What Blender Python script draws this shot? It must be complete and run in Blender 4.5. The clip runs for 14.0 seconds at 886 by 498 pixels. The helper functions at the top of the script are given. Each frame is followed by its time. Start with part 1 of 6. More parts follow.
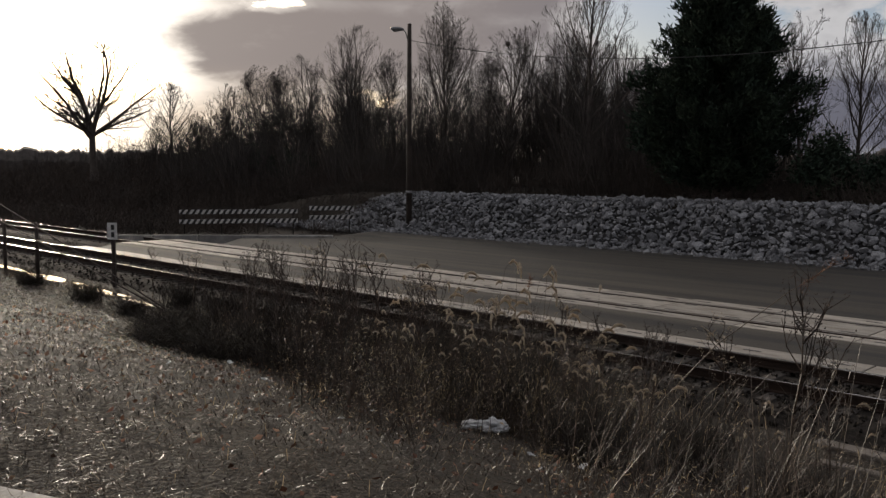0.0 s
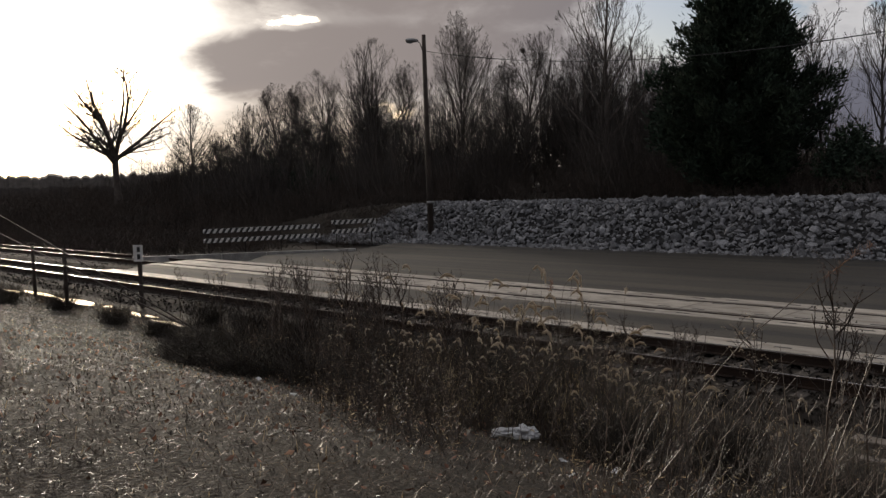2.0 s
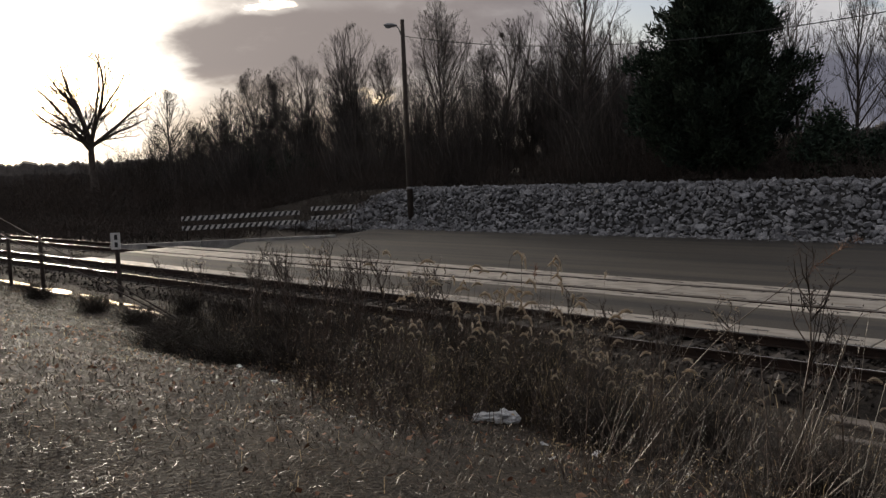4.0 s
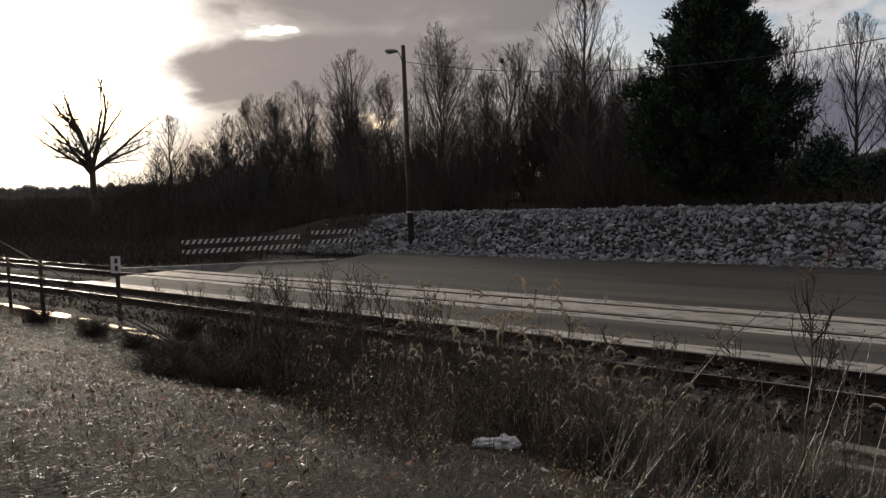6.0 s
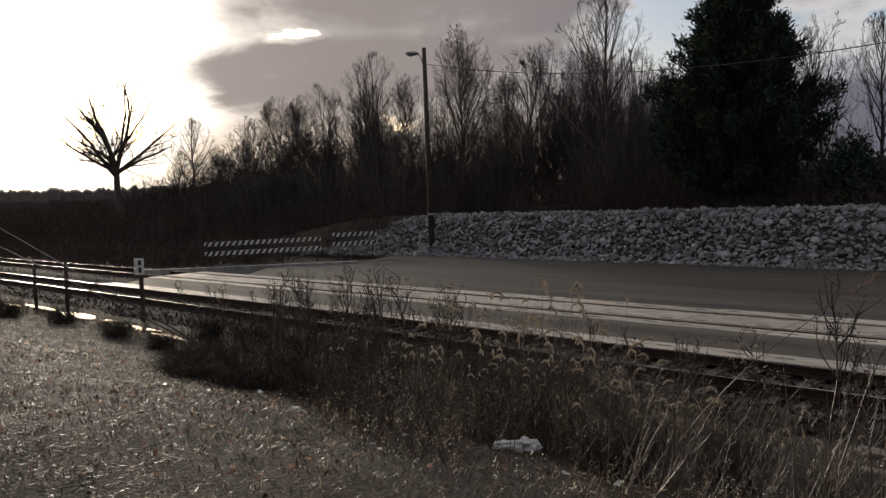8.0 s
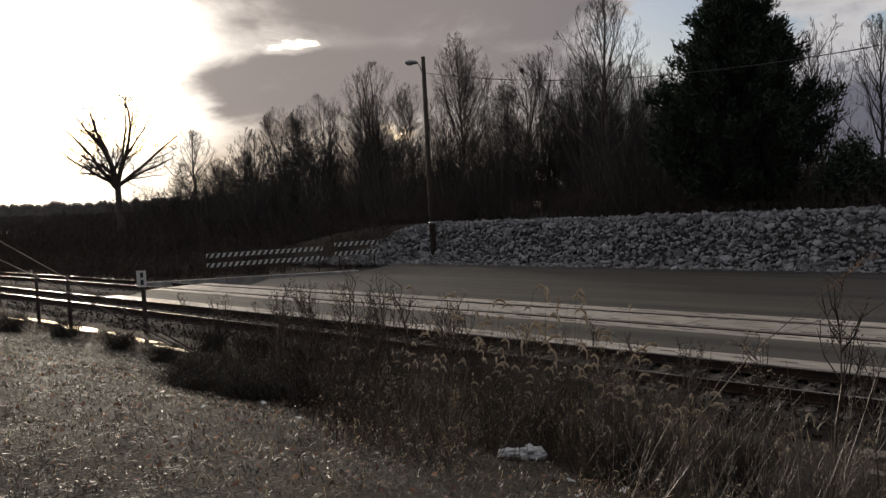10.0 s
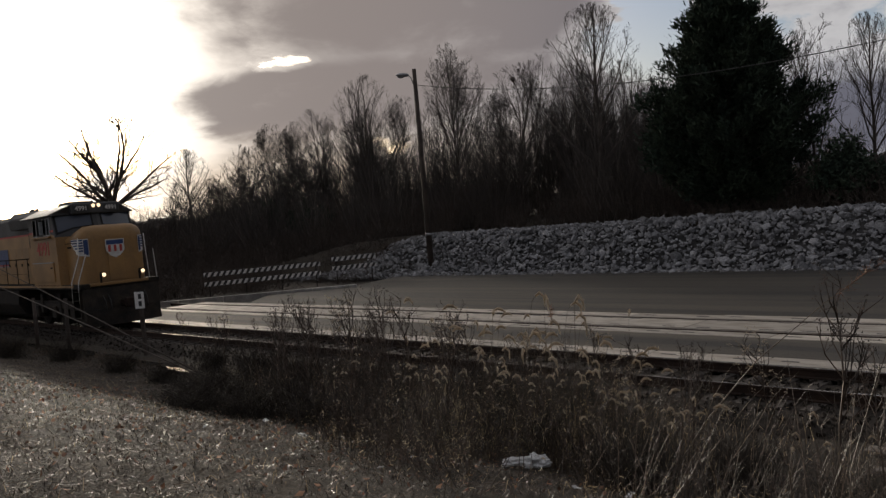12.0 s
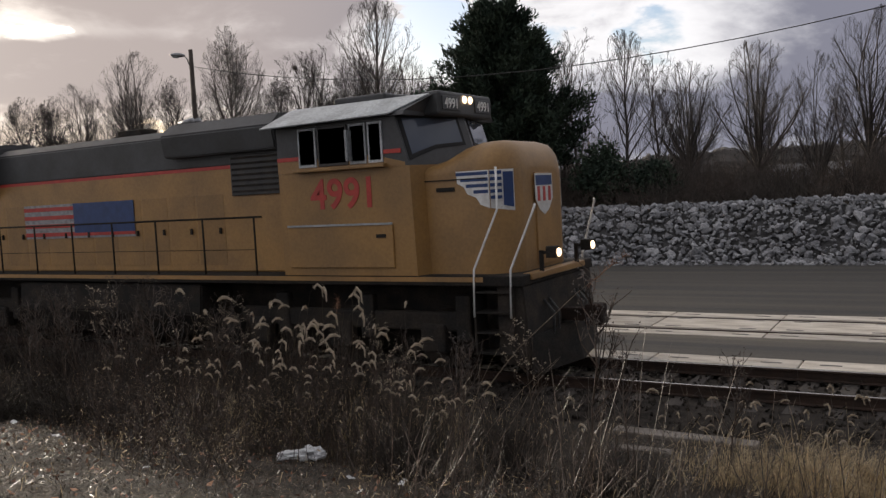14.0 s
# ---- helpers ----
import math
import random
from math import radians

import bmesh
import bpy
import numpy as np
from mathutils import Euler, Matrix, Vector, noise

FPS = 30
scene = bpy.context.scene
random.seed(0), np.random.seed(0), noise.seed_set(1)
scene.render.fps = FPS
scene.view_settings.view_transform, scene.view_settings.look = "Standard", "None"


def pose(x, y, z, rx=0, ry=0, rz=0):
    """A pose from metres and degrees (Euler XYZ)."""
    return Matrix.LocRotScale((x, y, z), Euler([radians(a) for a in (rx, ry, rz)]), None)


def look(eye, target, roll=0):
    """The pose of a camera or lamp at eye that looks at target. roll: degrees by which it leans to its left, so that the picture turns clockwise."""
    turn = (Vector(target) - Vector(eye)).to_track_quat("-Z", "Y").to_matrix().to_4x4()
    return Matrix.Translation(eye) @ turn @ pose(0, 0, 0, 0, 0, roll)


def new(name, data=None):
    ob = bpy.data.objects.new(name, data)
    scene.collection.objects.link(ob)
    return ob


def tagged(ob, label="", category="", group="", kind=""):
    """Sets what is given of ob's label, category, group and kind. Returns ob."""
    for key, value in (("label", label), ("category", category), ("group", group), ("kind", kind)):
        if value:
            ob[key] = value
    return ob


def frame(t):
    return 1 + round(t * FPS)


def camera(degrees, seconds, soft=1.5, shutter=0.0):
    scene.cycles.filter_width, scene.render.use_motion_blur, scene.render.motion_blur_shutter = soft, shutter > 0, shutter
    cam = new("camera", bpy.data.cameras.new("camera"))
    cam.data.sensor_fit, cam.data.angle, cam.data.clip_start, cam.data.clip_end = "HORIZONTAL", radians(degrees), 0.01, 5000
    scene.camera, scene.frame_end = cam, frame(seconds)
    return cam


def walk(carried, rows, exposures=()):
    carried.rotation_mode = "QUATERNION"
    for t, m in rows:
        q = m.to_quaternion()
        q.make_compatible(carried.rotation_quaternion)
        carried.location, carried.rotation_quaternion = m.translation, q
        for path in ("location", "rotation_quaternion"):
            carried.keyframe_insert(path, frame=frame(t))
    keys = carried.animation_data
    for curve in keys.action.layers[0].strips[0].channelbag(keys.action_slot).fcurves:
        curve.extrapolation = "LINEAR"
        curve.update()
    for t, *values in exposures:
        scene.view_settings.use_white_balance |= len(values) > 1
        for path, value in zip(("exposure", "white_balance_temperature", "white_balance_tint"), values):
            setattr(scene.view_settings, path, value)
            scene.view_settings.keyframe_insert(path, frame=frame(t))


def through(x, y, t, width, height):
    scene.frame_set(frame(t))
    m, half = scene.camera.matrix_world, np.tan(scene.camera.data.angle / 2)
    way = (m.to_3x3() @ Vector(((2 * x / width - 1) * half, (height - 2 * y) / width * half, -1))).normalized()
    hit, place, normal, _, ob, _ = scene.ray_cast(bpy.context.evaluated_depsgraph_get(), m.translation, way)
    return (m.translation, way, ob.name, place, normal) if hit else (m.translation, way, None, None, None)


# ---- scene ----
cam = camera(55.5, 14.0, soft=1.4)
walk(cam, [
    (0.0, pose(0, 0, 3.1, 84.99, -0.36, 44.70)),
    (0.5, pose(0, 0, 3.1, 85.50, -0.28, 46.35)),
    (1.0, pose(0, 0, 3.1, 85.72, 0.89, 46.65)),
    (1.5, pose(0, 0, 3.1, 85.99, 2.10, 46.17)),
    (2.0, pose(0, 0, 3.1, 85.63, 2.10, 46.06)),
    (2.5, pose(0, 0, 3.1, 84.90, 1.57, 45.68)),
    (3.0, pose(0, 0, 3.1, 84.40, 1.96, 45.33)),
    (5.5, pose(0, 0, 3.1, 85.31, 2.27, 44.08)),
    (6.0, pose(0, 0, 3.1, 86.26, 2.25, 44.71)),
    (6.5, pose(0, 0, 3.1, 86.50, 2.25, 45.50)),
    (7.0, pose(0, 0, 3.1, 86.41, 2.16, 45.80)),
    (7.5, pose(0, 0, 3.1, 86.39, 2.21, 46.06)),
    (10.0, pose(0, 0, 3.1, 87.02, 3.11, 46.19)),
    (10.5, pose(0, 0, 3.1, 88.14, 3.72, 47.09)),
    (11.0, pose(0, 0, 3.1, 88.42, 4.08, 47.10)),
    (11.5, pose(0, 0, 3.1, 87.94, 4.59, 46.35)),
    (12.0, pose(0, 0, 3.1, 87.75, 5.03, 45.91)),
    (12.5, pose(0, 0, 3.1, 87.28, 5.53, 44.57)),
    (13.0, pose(0, 0, 3.1, 87.08, 4.92, 41.31)),
    (13.5, pose(0, 0, 3.1, 86.59, 3.43, 35.77)),
    (14.0, pose(0, 0, 3.1, 86.13, 3.12, 31.01)),
], exposures=[(0, 0.3), (3.0, 0.4), (6.5, 0.45), (7.7, 0.45), (10.0, 0.33), (11.0, 0.12), (12.0, 0.22), (13.0, 0.52), (13.5, 0.82), (14.0, 1.15)])

# world: low winter sun behind thin cloud, broken grey cloud deck
SUN = Vector((-0.925, 0.332, 0.184)).normalized()
world = bpy.data.worlds.new("sky")
scene.world = world
world.use_nodes = True
wn, wl = world.node_tree.nodes, world.node_tree.links
wn.clear()


def wnode(kind, **kw):
    n = wn.new(kind)
    for k, v in kw.items():
        n.inputs[k].default_value = v
    return n


def wmath(op, a, b=None, clamp=False):
    n = wn.new("ShaderNodeMath")
    n.operation, n.use_clamp = op, clamp
    for i, v in enumerate((a, b)):
        if v is None:
            continue
        if isinstance(v, (int, float)):
            n.inputs[i].default_value = v
        else:
            wl.new(v, n.inputs[i])
    return n.outputs[0]


def wmix(fac, a, b, blend="MIX"):
    n = wn.new("ShaderNodeMix")
    n.data_type, n.blend_type = "RGBA", blend
    for i, v in ((0, fac), (6, a), (7, b)):
        if isinstance(v, (int, float)):
            n.inputs[i].default_value = v
        elif isinstance(v, tuple):
            n.inputs[i].default_value = (*v, 1)
        else:
            wl.new(v, n.inputs[i])
    return n.outputs[2]


def wrange(v, a, b, c=0.0, d=1.0):
    n = wn.new("ShaderNodeMapRange")
    n.interpolation_type = "SMOOTHSTEP"
    wl.new(v, n.inputs[0])
    for i, k in enumerate((a, b, c, d)):
        n.inputs[i + 1].default_value = k
    return n.outputs[0]


sky = wn.new("ShaderNodeTexSky")
sky.sky_type, sky.sun_disc = "NISHITA", False
sky.sun_elevation, sky.sun_rotation = math.asin(SUN.z), math.atan2(SUN.x, SUN.y)
sky.dust_density = 2.0
co = wn.new("ShaderNodeTexCoord").outputs["Generated"]
sep = wn.new("ShaderNodeSeparateXYZ")
wl.new(co, sep.inputs[0])


def toward(az, el):
    """Cosine of the angle to a direction, in degrees left of north and up."""
    d = wn.new("ShaderNodeVectorMath")
    d.operation = "DOT_PRODUCT"
    wl.new(co, d.inputs[0])
    a, e = radians(az), radians(el)
    d.inputs[1].default_value = (-math.sin(a) * math.cos(e), math.cos(a) * math.cos(e), math.sin(e))
    return d.outputs["Value"]


stretch = wn.new("ShaderNodeMapping")
stretch.inputs["Scale"].default_value = (1.0, 1.0, 2.2)
wl.new(co, stretch.inputs["Vector"])
big = wnode("ShaderNodeTexNoise", Scale=4.2, Detail=9.0, Roughness=0.55, Distortion=0.25)
wl.new(stretch.outputs[0], big.inputs["Vector"])
fine = wnode("ShaderNodeTexNoise", Scale=11.0, Detail=7.0, Roughness=0.6, Distortion=0.4)
wl.new(stretch.outputs[0], fine.inputs["Vector"])
lump = wmath("ADD", wmath("MULTIPLY", big.outputs[0], 0.7), wmath("MULTIPLY", fine.outputs[0], 0.3))
az = wmath("MULTIPLY", wmath("ARCTAN2", wmath("MULTIPLY", sep.outputs[0], -1.0), sep.outputs[1]), 57.29578)
el = wmath("MULTIPLY", wmath("ARCSINE", sep.outputs[2]), 57.29578)


az = wmath("ADD", az, wmath("MULTIPLY", wmath("SUBTRACT", fine.outputs[0], 0.5), 9.0))
el = wmath("ADD", el, wmath("MULTIPLY", wmath("SUBTRACT", big.outputs[0], 0.5), 5.0))


def bank_of(a, e, wa, we, amount, hard=1.0):
    """A soft bank of cloud round an azimuth (degrees left of north) and elevation."""
    u = wmath("DIVIDE", wmath("SUBTRACT", az, a), wa)
    v = wmath("DIVIDE", wmath("SUBTRACT", el, e), we)
    r = wmath("ADD", wmath("MULTIPLY", u, u), wmath("MULTIPLY", v, v))
    return wrange(r, 1.0 + 0.6 / hard, 1.0 - 0.9 / hard, 0.0, amount)


# thickness of the deck: broken and thin round the sun, one long dark bank before it, heavy in the north-west
thick = wmath("ADD", wmath("MULTIPLY", wmath("SUBTRACT", lump, 0.5), 1.9), 0.62)
for a, e, wa, we, k, hard in (
        (70.0, 12.0, 9.5, 11.0, -0.40, 1.0),   # open sky about the sun
        (53.5, 8.2, 10.5, 2.3, 0.42, 1.2),       # long bank under the sun
        (42.0, 15.5, 13.5, 5.6, 0.26, 1.0),     # grey deck above
        (58.0, 21.0, 14.0, 6.0, 0.22, 0.9),     # broken cloud higher up
        (56.0, 10.7, 2.4, 0.6, -0.30, 0.8),    # bright rim between them
        (31.0, 13.0, 3.0, 3.0, -0.22, 1.0),     # blue gaps
        (21.5, 12.8, 4.0, 1.3, -0.16, 1.0),
        (17.0, 9.3, 8.0, 3.0, -0.09, 0.9),      # white heaped cloud
        (4.0, 9.5, 8.5, 5.0, 0.30, 0.7),        # slate cloud in the north
        (12.0, 3.2, 30.0, 3.0, 0.28, 1.0)):
    thick = wmath("ADD", thick, bank_of(a, e, wa, we, k, hard))
cover = wrange(thick, 0.36, 0.47)
heavy = wrange(thick, 0.44, 0.86)
glow = wrange(toward(70.3, 10.6), math.cos(radians(60)), 1.0)
near = wmath("POWER", wrange(toward(73, 11), math.cos(radians(23)), math.cos(radians(3))), 1.8)
cloud = wmix(heavy, (0.51, 0.50, 0.51), (0.125, 0.125, 0.155))
cloud = wmix(wmath("MULTIPLY", wmath("POWER", glow, 2.2), 0.78), cloud, (0.32, 0.268, 0.238))
# away from the sun the deck is duller
cloud = wmix(1.0, cloud, wmix(wrange(toward(70.3, 10.6), 0.2, -0.6), (1, 1, 1), (0.48, 0.49, 0.52)), "MULTIPLY")
blue = wmix(1.0, sky.outputs[0], (0.085, 0.088, 0.105), "MULTIPLY")
deck = wmix(cover, blue, cloud)
thin = wmath("SUBTRACT", 1.0, wmath("MULTIPLY", heavy, 0.95))
flare = wmix(wmath("MULTIPLY", near, thin), (0, 0, 0), (1.15, 1.05, 0.90))
low = wrange(sep.outputs[2], 0.13, 0.0)
dusk = wmix(wmath("MULTIPLY", low, wmath("POWER", glow, 4.0)), (0, 0, 0), (0.62, 0.46, 0.27))
tot = wmix(1.0, wmix(1.0, deck, flare, "ADD"), dusk, "ADD")
back = wn.new("ShaderNodeBackground")
wl.new(tot, back.inputs[0])
back.inputs[1].default_value = 0.9
wl.new(back.outputs[0], wn.new("ShaderNodeOutputWorld").inputs[0])

sun = new("sun", bpy.data.lights.new("sun", "SUN"))
sun.data.energy, sun.data.angle, sun.data.color = 1.5, radians(7.0), (1.0, 0.89, 0.75)
sun.matrix_world = look(SUN * 100, (0, 0, 0))


# ---- materials ----
def mat(name, base, rough=0.7, metal=0.0, second=None, scale=8.0, fine_scale=60.0, bump=0.2, spec=0.5, vary=0.25, island=False, dist=0.02, through=0.0, stretch=None):
    """A surface in two scales of variation: a broad stain between base and second, a fine grain, a relief."""
    m = bpy.data.materials.new(name)
    m.use_nodes = True
    n, l = m.node_tree.nodes, m.node_tree.links
    p = n["Principled BSDF"]
    p.inputs["Roughness"].default_value, p.inputs["Metallic"].default_value = rough, metal
    p.inputs["Specular IOR Level"].default_value = spec
    c = n.new("ShaderNodeTexCoord")
    a, b = n.new("ShaderNodeTexNoise"), n.new("ShaderNodeTexNoise")
    for t, s, d in ((a, scale, 5.0), (b, fine_scale, 4.0)):
        t.inputs["Scale"].default_value, t.inputs["Detail"].default_value = s, d
        l.new(c.outputs["Object"], t.inputs["Vector"])
    if stretch:
        # streaks drawn out along one way
        mp = n.new("ShaderNodeMapping")
        mp.inputs["Scale"].default_value = stretch
        l.new(c.outputs["Object"], mp.inputs["Vector"])
        l.new(mp.outputs[0], a.inputs["Vector"])
    second = second or tuple(v * 0.6 for v in base)
    r = n.new("ShaderNodeMapRange")
    r.inputs[1].default_value, r.inputs[2].default_value = 0.38, 0.66
    l.new(a.outputs[0], r.inputs[0])
    mix = n.new("ShaderNodeMix")
    mix.data_type = "RGBA"
    mix.inputs[6].default_value, mix.inputs[7].default_value = (*base, 1), (*second, 1)
    l.new(r.outputs[0], mix.inputs[0])
    hsv = n.new("ShaderNodeHueSaturation")
    l.new(mix.outputs[2], hsv.inputs["Color"])
    g = n.new("ShaderNodeMapRange")
    g.inputs[3].default_value, g.inputs[4].default_value = 1 - vary, 1 + vary
    g.inputs[1].default_value, g.inputs[2].default_value = 0.3, 0.7
    l.new(b.outputs[0], g.inputs[0])
    val = g.outputs[0]
    info = n.new("ShaderNodeNewGeometry").outputs["Random Per Island"] if island else n.new("ShaderNodeObjectInfo").outputs["Random"]
    g2 = n.new("ShaderNodeMapRange")
    g2.inputs[3].default_value, g2.inputs[4].default_value = 1 - vary, 1 + vary
    l.new(info, g2.inputs[0])
    mul = n.new("ShaderNodeMath")
    mul.operation = "MULTIPLY"
    l.new(val, mul.inputs[0])
    l.new(g2.outputs[0], mul.inputs[1])
    l.new(mul.outputs[0], hsv.inputs["Value"])
    l.new(hsv.outputs[0], p.inputs["Base Color"])
    rr = n.new("ShaderNodeMapRange")
    rr.inputs[3].default_value, rr.inputs[4].default_value = max(0.05, rough - 0.12), min(1, rough + 0.12)
    l.new(a.outputs[0], rr.inputs[0])
    l.new(rr.outputs[0], p.inputs["Roughness"])
    if bump:
        bp = n.new("ShaderNodeBump")
        bp.inputs["Strength"].default_value, bp.inputs["Distance"].default_value = bump, dist
        l.new(b.outputs[0], bp.inputs["Height"])
        l.new(bp.outputs[0], p.inputs["Normal"])
    if through:
        # thin dry leaf: lets part of the light pass
        tr, ms = n.new("ShaderNodeBsdfTranslucent"), n.new("ShaderNodeMixShader")
        l.new(hsv.outputs[0], tr.inputs[0])
        ms.inputs[0].default_value = through
        l.new(p.outputs[0], ms.inputs[1])
        l.new(tr.outputs[0], ms.inputs[2])
        l.new(ms.outputs[0], n["Material Output"].inputs[0])
    return m


def plain(name, color, rough=0.5, metal=0.0, glow=0.0):
    m = bpy.data.materials.new(name)
    m.use_nodes = True
    p = m.node_tree.nodes["Principled BSDF"]
    p.inputs["Base Color"].default_value = (*color, 1)
    p.inputs["Roughness"].default_value, p.inputs["Metallic"].default_value = rough, metal
    if glow:
        p.inputs["Emission Color"].default_value, p.inputs["Emission Strength"].default_value = (*color, 1), glow
    return m


M_SOIL = mat("soil", (0.030, 0.025, 0.020), 0.85, 0, (0.050, 0.041, 0.031), 1.3, 26, 0.9, dist=0.05, vary=0.45, spec=0.2)
M_ASPHALT = mat("asphalt", (0.026, 0.024, 0.022), 0.72, 0, (0.092, 0.079, 0.063), 1.0, 45, 0.3, vary=0.25, stretch=(0.05, 1.5, 1.0), spec=0.35)
M_CONCRETE = mat("crossing_concrete", (0.50, 0.455, 0.39), 0.55, 0, (0.30, 0.26, 0.21), 1.6, 40, 0.3, vary=0.2, stretch=(0.8, 2.5, 1.0))
M_KERB = mat("kerb_concrete", (0.42, 0.40, 0.37), 0.7, 0, (0.28, 0.27, 0.25), 2.0, 30, 0.25)
M_STEEL = mat("rail_head", (0.42, 0.40, 0.38), 0.22, 1.0, (0.42, 0.39, 0.36), 3, 50, 0.05, vary=0.1)
M_DULL = mat("dull_rail_head", (0.22, 0.19, 0.17), 0.36, 0.8, (0.14, 0.11, 0.09), 3, 50, 0.1)
M_RUST = mat("rail_rust", (0.045, 0.028, 0.02), 0.85, 0.1, (0.03, 0.021, 0.017), 5, 60, 0.4, spec=0.25)
M_TIE = mat("sleeper_wood", (0.035, 0.028, 0.023), 0.9, 0, (0.06, 0.05, 0.042), 4, 40, 0.6)
M_BALLAST = mat("ballast", (0.022, 0.019, 0.016), 0.95, 0, (0.05, 0.042, 0.035), 6, 50, 0.5, spec=0.1, island=True, vary=0.5)
M_ROCK = mat("limestone", (0.30, 0.30, 0.305), 0.9, 0, (0.17, 0.17, 0.175), 1.6, 24, 0.5, vary=0.32)
M_ROCKS = mat("limestone_pile", (0.30, 0.30, 0.305), 0.9, 0, (0.17, 0.17, 0.175), 1.6, 24, 0.5, vary=0.4, island=True)
# darker than the limestone: shade between the stones put into the colour
M_GAPS = mat("stone_gap_shade", (0.075, 0.073, 0.072), 0.95, 0, (0.04, 0.039, 0.038), 3.0, 24, 0.6, vary=0.35, spec=0.2)
M_BARK = mat("bark", (0.075, 0.062, 0.052), 0.9, 0, (0.12, 0.10, 0.085), 3, 25, 0.6)
M_TWIG = mat("twig", (0.066, 0.056, 0.049), 0.85, 0, (0.045, 0.038, 0.034), 1, 9, 0.0, island=True)
M_NEEDLE = mat("needles", (0.030, 0.046, 0.032), 0.85, 0, (0.042, 0.056, 0.034), 0.8, 9, 0.0, island=True, vary=0.45, spec=0.2)
M_BRUSH = mat("brush", (0.08, 0.06, 0.047), 0.9, 0, (0.05, 0.041, 0.034), 0.4, 6, 0.0, island=True, vary=0.4)
M_HILL = mat("far_wood", (0.07, 0.06, 0.052), 0.95, 0, (0.045, 0.04, 0.036), 0.05, 0.6, 0.0, island=True)
M_GRASS = mat("dead_grass", (0.125, 0.088, 0.052), 0.5, 0, (0.045, 0.034, 0.024), 0.7, 7, 0.0, island=True, vary=0.6, through=0.35)
M_TURF = mat("matted_grass", (0.088, 0.066, 0.045), 0.45, 0, (0.040, 0.032, 0.024), 0.5, 5, 0.0, island=True, vary=0.7, through=0.2)
M_SHRUB = mat("shrub_twig", (0.050, 0.040, 0.030), 0.8, 0, (0.032, 0.027, 0.021), 2, 20, 0.0, island=True, vary=0.5, spec=0.3)
M_THATCH = mat("wet_thatch", (0.15, 0.112, 0.074), 0.40, 0, (0.05, 0.038, 0.027), 0.9, 7, 0.0, island=True, vary=0.7, through=0.1, spec=0.4)
M_CANE = mat("dry_cane", (0.24, 0.185, 0.125), 0.45, 0, (0.12, 0.09, 0.065), 3, 20, 0.0, vary=0.3)
M_WEED = mat("dry_weed", (0.085, 0.058, 0.040), 0.5, 0, (0.04, 0.03, 0.023), 2, 20, 0.0, island=True, vary=0.6)
M_STRAW = mat("pale_straw", (0.66, 0.53, 0.33), 0.35, 0, (0.42, 0.31, 0.17), 2, 20, 0.0, island=True, vary=0.4, through=0.45)
M_PLUME = mat("seed_plume", (0.62, 0.54, 0.42), 0.7, 0, (0.48, 0.40, 0.30), 8, 60, 0.0, island=True, through=0.5)
M_LEAF = mat("dead_leaf", (0.22, 0.09, 0.05), 0.7, 0, (0.30, 0.17, 0.10), 2, 9, 0.0, island=True, vary=0.5)
M_TIMBER = mat("grey_timber", (0.23, 0.20, 0.17), 0.85, 0, (0.13, 0.11, 0.09), 3, 30, 0.4)
M_POLE = mat("pole_wood", (0.065, 0.05, 0.04), 0.88, 0, (0.04, 0.032, 0.027), 2, 30, 0.4)
M_GREY = mat("grey_metal", (0.33, 0.33, 0.33), 0.45, 0.6, (0.24, 0.24, 0.24), 6, 40, 0.1)
M_WHITE = mat("white_paint", (0.75, 0.74, 0.71), 0.5, 0, (0.6, 0.58, 0.54), 6, 40, 0.1, vary=0.1)
M_BLACK = mat("black_paint", (0.03, 0.03, 0.03), 0.5, 0, (0.05, 0.045, 0.04), 6, 40, 0.1)
M_WATER = plain("ditch_water", (0.03, 0.03, 0.028), 0.04)
M_BAG = mat("white_plastic", (0.74, 0.74, 0.73), 0.35, 0, (0.6, 0.6, 0.6), 8, 40, 0.3, vary=0.08)
M_YELLOW = mat("yellow_enamel", (0.37, 0.205, 0.068), 0.45, 0, (0.27, 0.155, 0.06), 1.1, 18, 0.06, vary=0.1)
M_ENGINE_GREY = mat("grey_enamel", (0.065, 0.066, 0.068), 0.55, 0, (0.05, 0.049, 0.047), 1.2, 18, 0.06, vary=0.1)
M_UNDER = mat("underframe", (0.022, 0.02, 0.018), 0.85, 0, (0.045, 0.036, 0.028), 3, 25, 0.3, spec=0.2)
M_RED = mat("red_paint", (0.52, 0.055, 0.04), 0.5, 0, (0.42, 0.05, 0.04), 5, 30, 0.05, vary=0.08)
M_BLUE = mat("blue_paint", (0.022, 0.055, 0.17), 0.45, 0, (0.02, 0.045, 0.13), 5, 30, 0.05, vary=0.08)
# pale grey; on the cab roof slopes it stands in for sunlight
M_ROOF = mat("pale_roof", (0.40, 0.42, 0.42), 0.45, 0, (0.28, 0.29, 0.29), 2, 20, 0.1)
M_GLASS = plain("cab_glass", (0.075, 0.088, 0.115), 0.03)
M_GLASS.node_tree.nodes["Principled BSDF"].inputs["IOR"].default_value = 1.6
M_RUBBER = plain("black_rubber", (0.012, 0.012, 0.012), 0.8)
M_LAMP = plain("lit_lamp", (1.0, 0.72, 0.45), 0.3, 0, 1.3)
M_DIAL = plain("lit_number_board", (0.03, 0.03, 0.03), 0.4)
M_GREEN = mat("green_box", (0.05, 0.09, 0.06), 0.6)
M_SIDING = mat("pale_siding", (0.45, 0.45, 0.45), 0.7)


